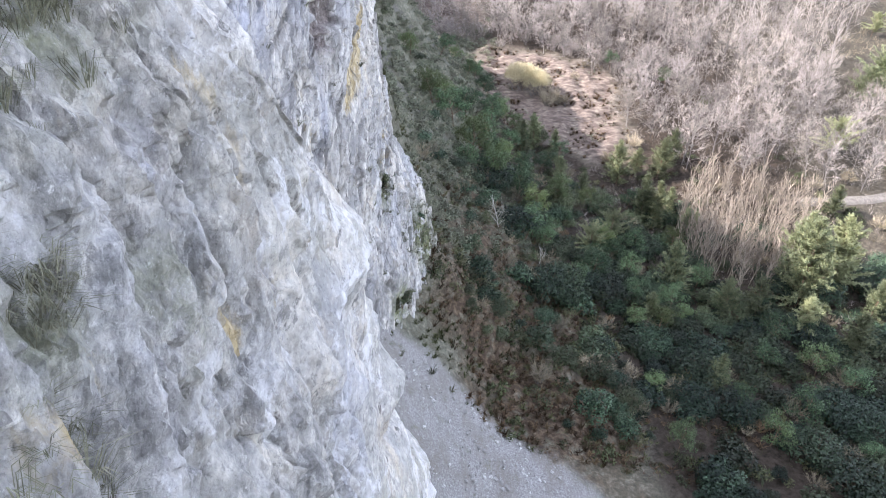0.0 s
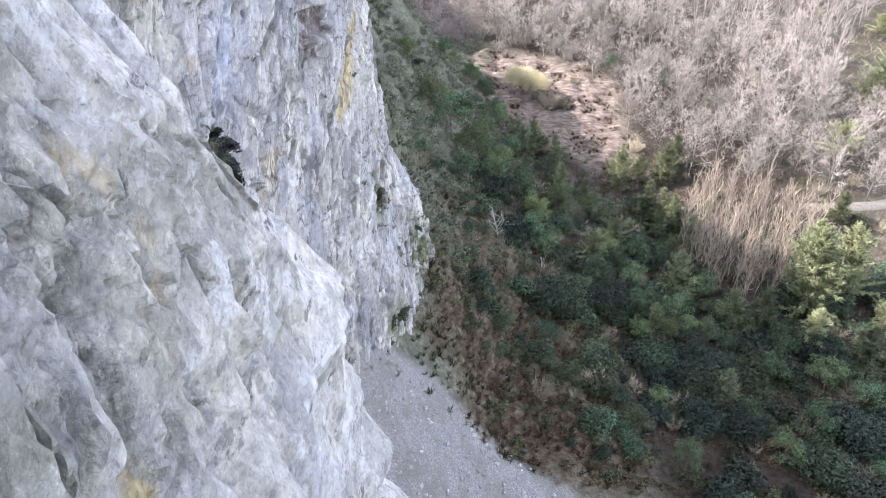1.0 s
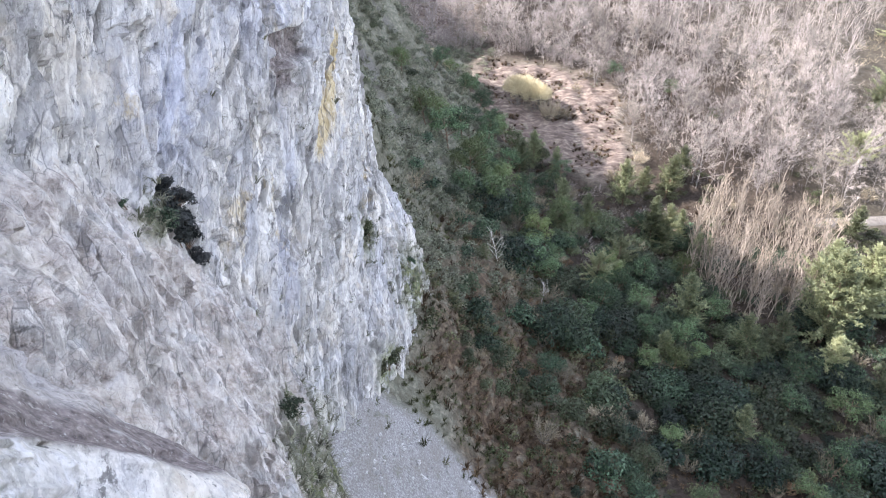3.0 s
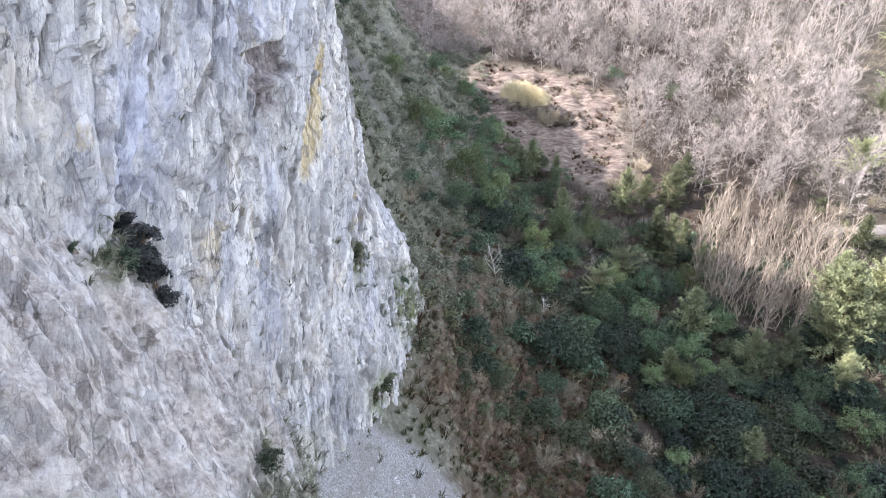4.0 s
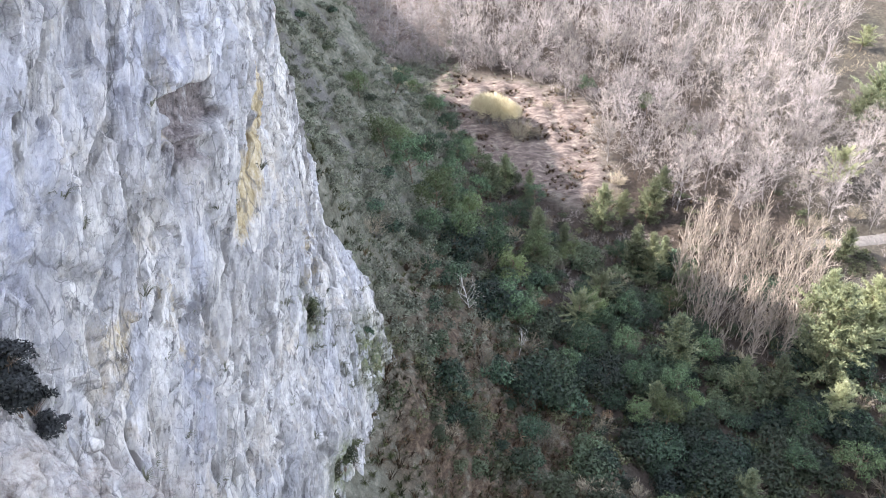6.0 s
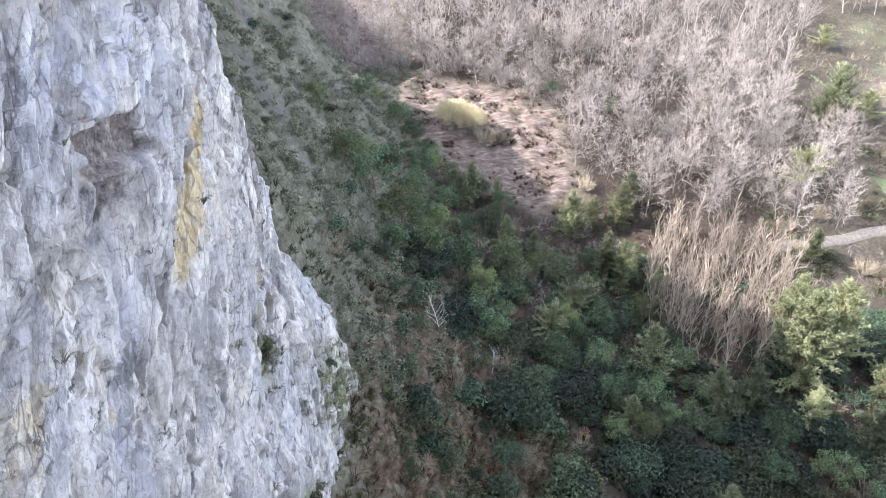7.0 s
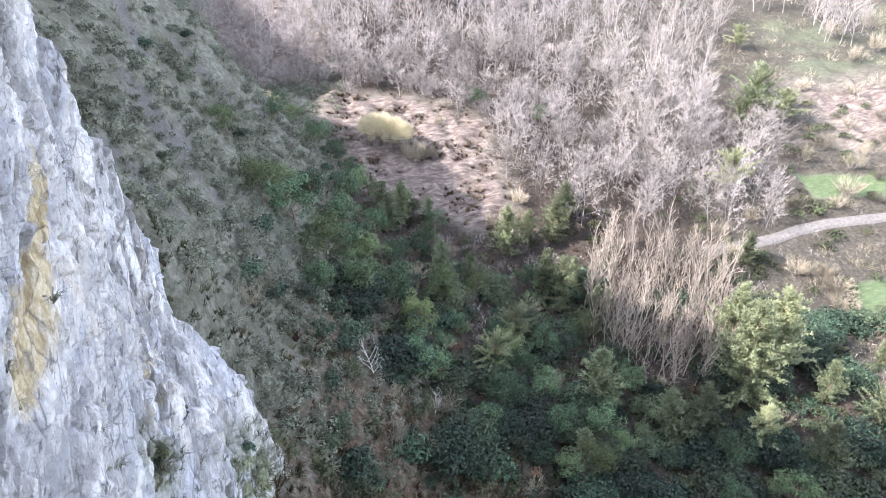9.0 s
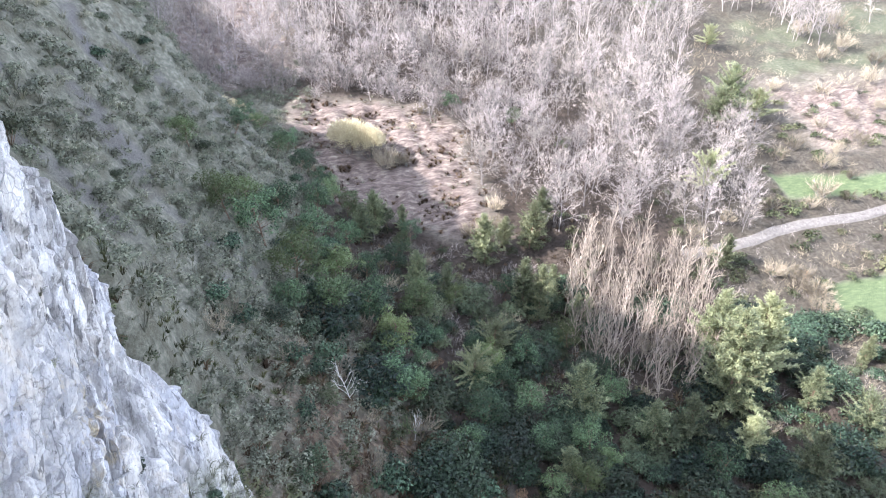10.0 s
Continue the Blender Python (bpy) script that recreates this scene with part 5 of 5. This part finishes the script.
rust = Kind([stock("rusty_bush", shrub(740, 1.2, 500, 0.2), (BARK, RUST), ("branchwork", "foliage"), "small bush with rust-brown withered leaves", "bush")])
for x, y, s in ((37.7, 60.4, 1.0), (41, 49.1, 1.1), (42.5, 50.5, 0.9), (24, 61, 0.9), (25.5, 60, 0.7), (30, 66, 0.9), (33, 47, 0.9), (22, 70, 0.7), (13.4, 89.6, 0.7), (16.8, 78.5, 0.8), (20.5, 62.5, 0.6), (71.5, 80, 1.0), (73.2, 86.8, 0.9)):
    rust.plant(x, y, s, RNG.random() * 6.283)
yellow = Kind([stock("yellowing_bush", shrub(745, 1.3, 700, 0.2, 1.0), (BARK, OLIVE_TWIG), ("branchwork", "foliage"), "yellow-green bush among the dark shrubs", "bush")])
yellow.plant(27.1, 53.6, 1.0)
snag = Kind([stock("dead_tree", bare_tree(750, 4.6, 1.7, 9, 4, 3, 0.7), (PALE_BARK, PALE_BARK), ("trunk", "branches"), "bleached dead tree with bare forked branches", "dead tree")])
snag.plant(6.9, 69.2, 1.15, 0.4)
snag.plant(12.0, 67.4, 0.75, 1.4, (0.1, 0.5), label="leaning bleached dead trunk among shrubs")


# ---------------------------------------------------------------- the track
def build_track():
    way = [(58, 94.2), (65, 94.2), (70, 94.6), (74.8, 95.6), (80.3, 95.9), (86.3, 95.6), (91.8, 95.6), (97, 96.2), (110, 98), (135, 100)]
    u = np.linspace(0, len(way) - 1, 160)
    cx, cy = np.interp(u, range(len(way)), [p[0] for p in way]), np.interp(u, range(len(way)), [p[1] for p in way])
    across = np.linspace(-1.5, 1.5, 9) * 0.6
    X, Y = np.repeat(cx[:, None], 9, 1), cy[:, None] + across[None, :] * (1 + 0.15 * vnoise(u, u * 0, 5)[:, None])
    Z = ground_z(X, Y) + 0.3 - 0.35 * (np.abs(across)[None, :] > 0.85) + 0.05 * fbm(X, Y, 2, 9)
    return tagged(new("road", mesh_of("road", np.stack([X, Y, Z], -1).reshape(-1, 3), grid_faces(160, 9), TRACK)), "pale gravel track between the wood and the fields", "track", kind="structure")


build_track()


# ---------------------------------------------------------------- what grows and lies on the rock
crag = Kind([stock("cliff_shrub", shrub(760 + k, 0.8, 600, 0.15, 0.9), (PINE_BARK, EVERGREEN), ("branchwork", "foliage"), "dark shrub rooted in a cleft of the rock face", "shrub", "shrubs on the rock face") for k in range(2)])
for y, z, s in ((28.8, 49.5, 0.6), (29.2, 49.2, 0.5), (27.6, 50.4, 0.35), (27.9, 40.5, 0.6), (28.4, 40.1, 0.5), (29.9, 39.3, 0.4), (51.8, 37.5, 0.5), (53.4, 32.6, 0.6)):
    x, yy, zz = on_rock("cliff", y, z)
    crag.plant(float(x) + 0.25, float(yy), s, RNG.random() * 6.283, (0, 0.7), float(zz) - 0.1)
ledge = Kind([stock("ledge_bush", shrub(768 + k, 0.8, 520, 0.15, 0.9), (PINE_BARK, SCRUB), ("branchwork", "foliage"), "olive-green bush hanging from a ledge of the rock face", "shrub", "shrubs on the rock face") for k in range(2)])
for y, z, s in ((47.9, 39.0, 0.5), (47.6, 38.5, 0.6), (44.0, 28.9, 0.8), (44.8, 28.4, 0.9), (45.6, 28.8, 0.8), (46.4, 28.2, 0.8), (52.2, 32.6, 0.6)):
    x, yy, zz = on_rock("cliff", y, z)
    ledge.plant(float(x) + 0.25, float(yy), s, RNG.random() * 6.283, (0, 0.7), float(zz) - 0.1)
cleft = Kind([stock("cleft_shrub", shrub(765, 0.75, 1100, 0.14, 1.0, 11), (PINE_BARK, IVY), ("branchwork", "foliage"), "near-black ivy bush filling a cleft of the cliff", "shrub", "ivy in the cleft")])
for y, z, s in ((30.5, 49.6, 0.7), (30.2, 49.0, 0.9), (30.7, 48.4, 1.0), (30.9, 47.7, 1.0), (31.2, 47.0, 0.9), (30.6, 49.7, 0.6), (30.3, 49.2, 0.8), (30.8, 49.0, 0.8), (30.4, 48.6, 0.9), (30.9, 48.3, 0.85), (30.6, 47.9, 0.85), (31.1, 47.5, 0.8), (30.8, 47.1, 0.8), (31.2, 46.7, 0.7), (31.0, 46.3, 0.6), (30.2, 49.6, 0.5), (30.5, 48.2, 0.8), (31.3, 46.0, 0.45)):
    x, yy, zz = on_rock("cliff", y, z)
    cleft.plant(float(x) + 0.15, float(yy), s, RNG.random() * 6.283, (0, 0.8), float(zz) - 0.1)
ry = np.concatenate([RNG.normal(27.5, 1.8, 150), RNG.normal(53, 2.0, 170), RNG.normal(47.7, 0.5, 50), RNG.normal(32.5, 2.5, 200), RNG.normal(28.8, 0.7, 40), RNG.uniform(30, 52, 70)])
rz = np.concatenate([RNG.normal(36.8, 1.6, 150), RNG.normal(30.5, 2.2, 170), RNG.normal(38.2, 1.0, 50), RNG.normal(32, 2.5, 200), RNG.normal(49.3, 0.5, 40), RNG.uniform(32, 54, 70)])
rx, ryy, rzz = on_rock("cliff", ry, rz)
scatter("cliff_grass", [tuft(770 + k, 22, 0.6, 0.05, 1.2) for k in range(4)], rx - 0.05, ryy, 0.5 + 0.7 * RNG.random(len(ry)), DRY_GRASS, "tufts of grass hanging from ledges of the cliff", "grass", RNG, rzz)
ry = np.concatenate([RNG.normal(5.0, 0.8, 130), RNG.normal(3.9, 0.2, 28), RNG.normal(3.3, 0.2, 24)])
rz = np.concatenate([RNG.normal(59.05, 0.3, 130), RNG.normal(57.2, 0.2, 28), RNG.normal(56.2, 0.2, 24)])
rx, ryy, rzz = on_rock("buttress", ry, rz)
scatter("ledge_grass", [tuft(780 + k, 26, 0.4, 0.012, 1.2) for k in range(4)], rx - 0.03, ryy, 0.4 + 0.7 * RNG.random(len(ry)), DRY_GRASS, "dry grass tufts on the buttress ledge", "grass", RNG, rzz)


def stone(seed):
    """A broken stone: a lump with flattened sides."""
    bm = bmesh.new()
    bmesh.ops.create_icosphere(bm, subdivisions=1, radius=1.0)
    rng = np.random.default_rng(seed)
    cuts = rng.normal(size=(6, 3))
    cuts /= np.linalg.norm(cuts, axis=1, keepdims=True)
    v = np.array([p.co[:] for p in bm.verts])
    for c in cuts:
        d = v @ c
        v -= np.maximum(0, d - 0.55)[:, None] * c
    f = np.array([[p.index for p in q.verts] for q in bm.faces])
    bm.free()
    return v * [1, 0.8, 0.6], f


qx, qy = sown(RNG, -7, 18, 24, 46, 0.42, lambda x, y: masks(x, y)["scree"] * np.clip(0.6 + 1.2 * fbm(x / 2, y / 3, 3, 97), 0, 1))
scatter("scree_stones", [stone(790 + k) for k in range(6)], qx, qy, 0.06 + 0.3 * RNG.random(len(qx)) ** 4, STONE, "loose grey stones lying on the scree", "stones", RNG, ground_z(qx, qy) + 0.05)
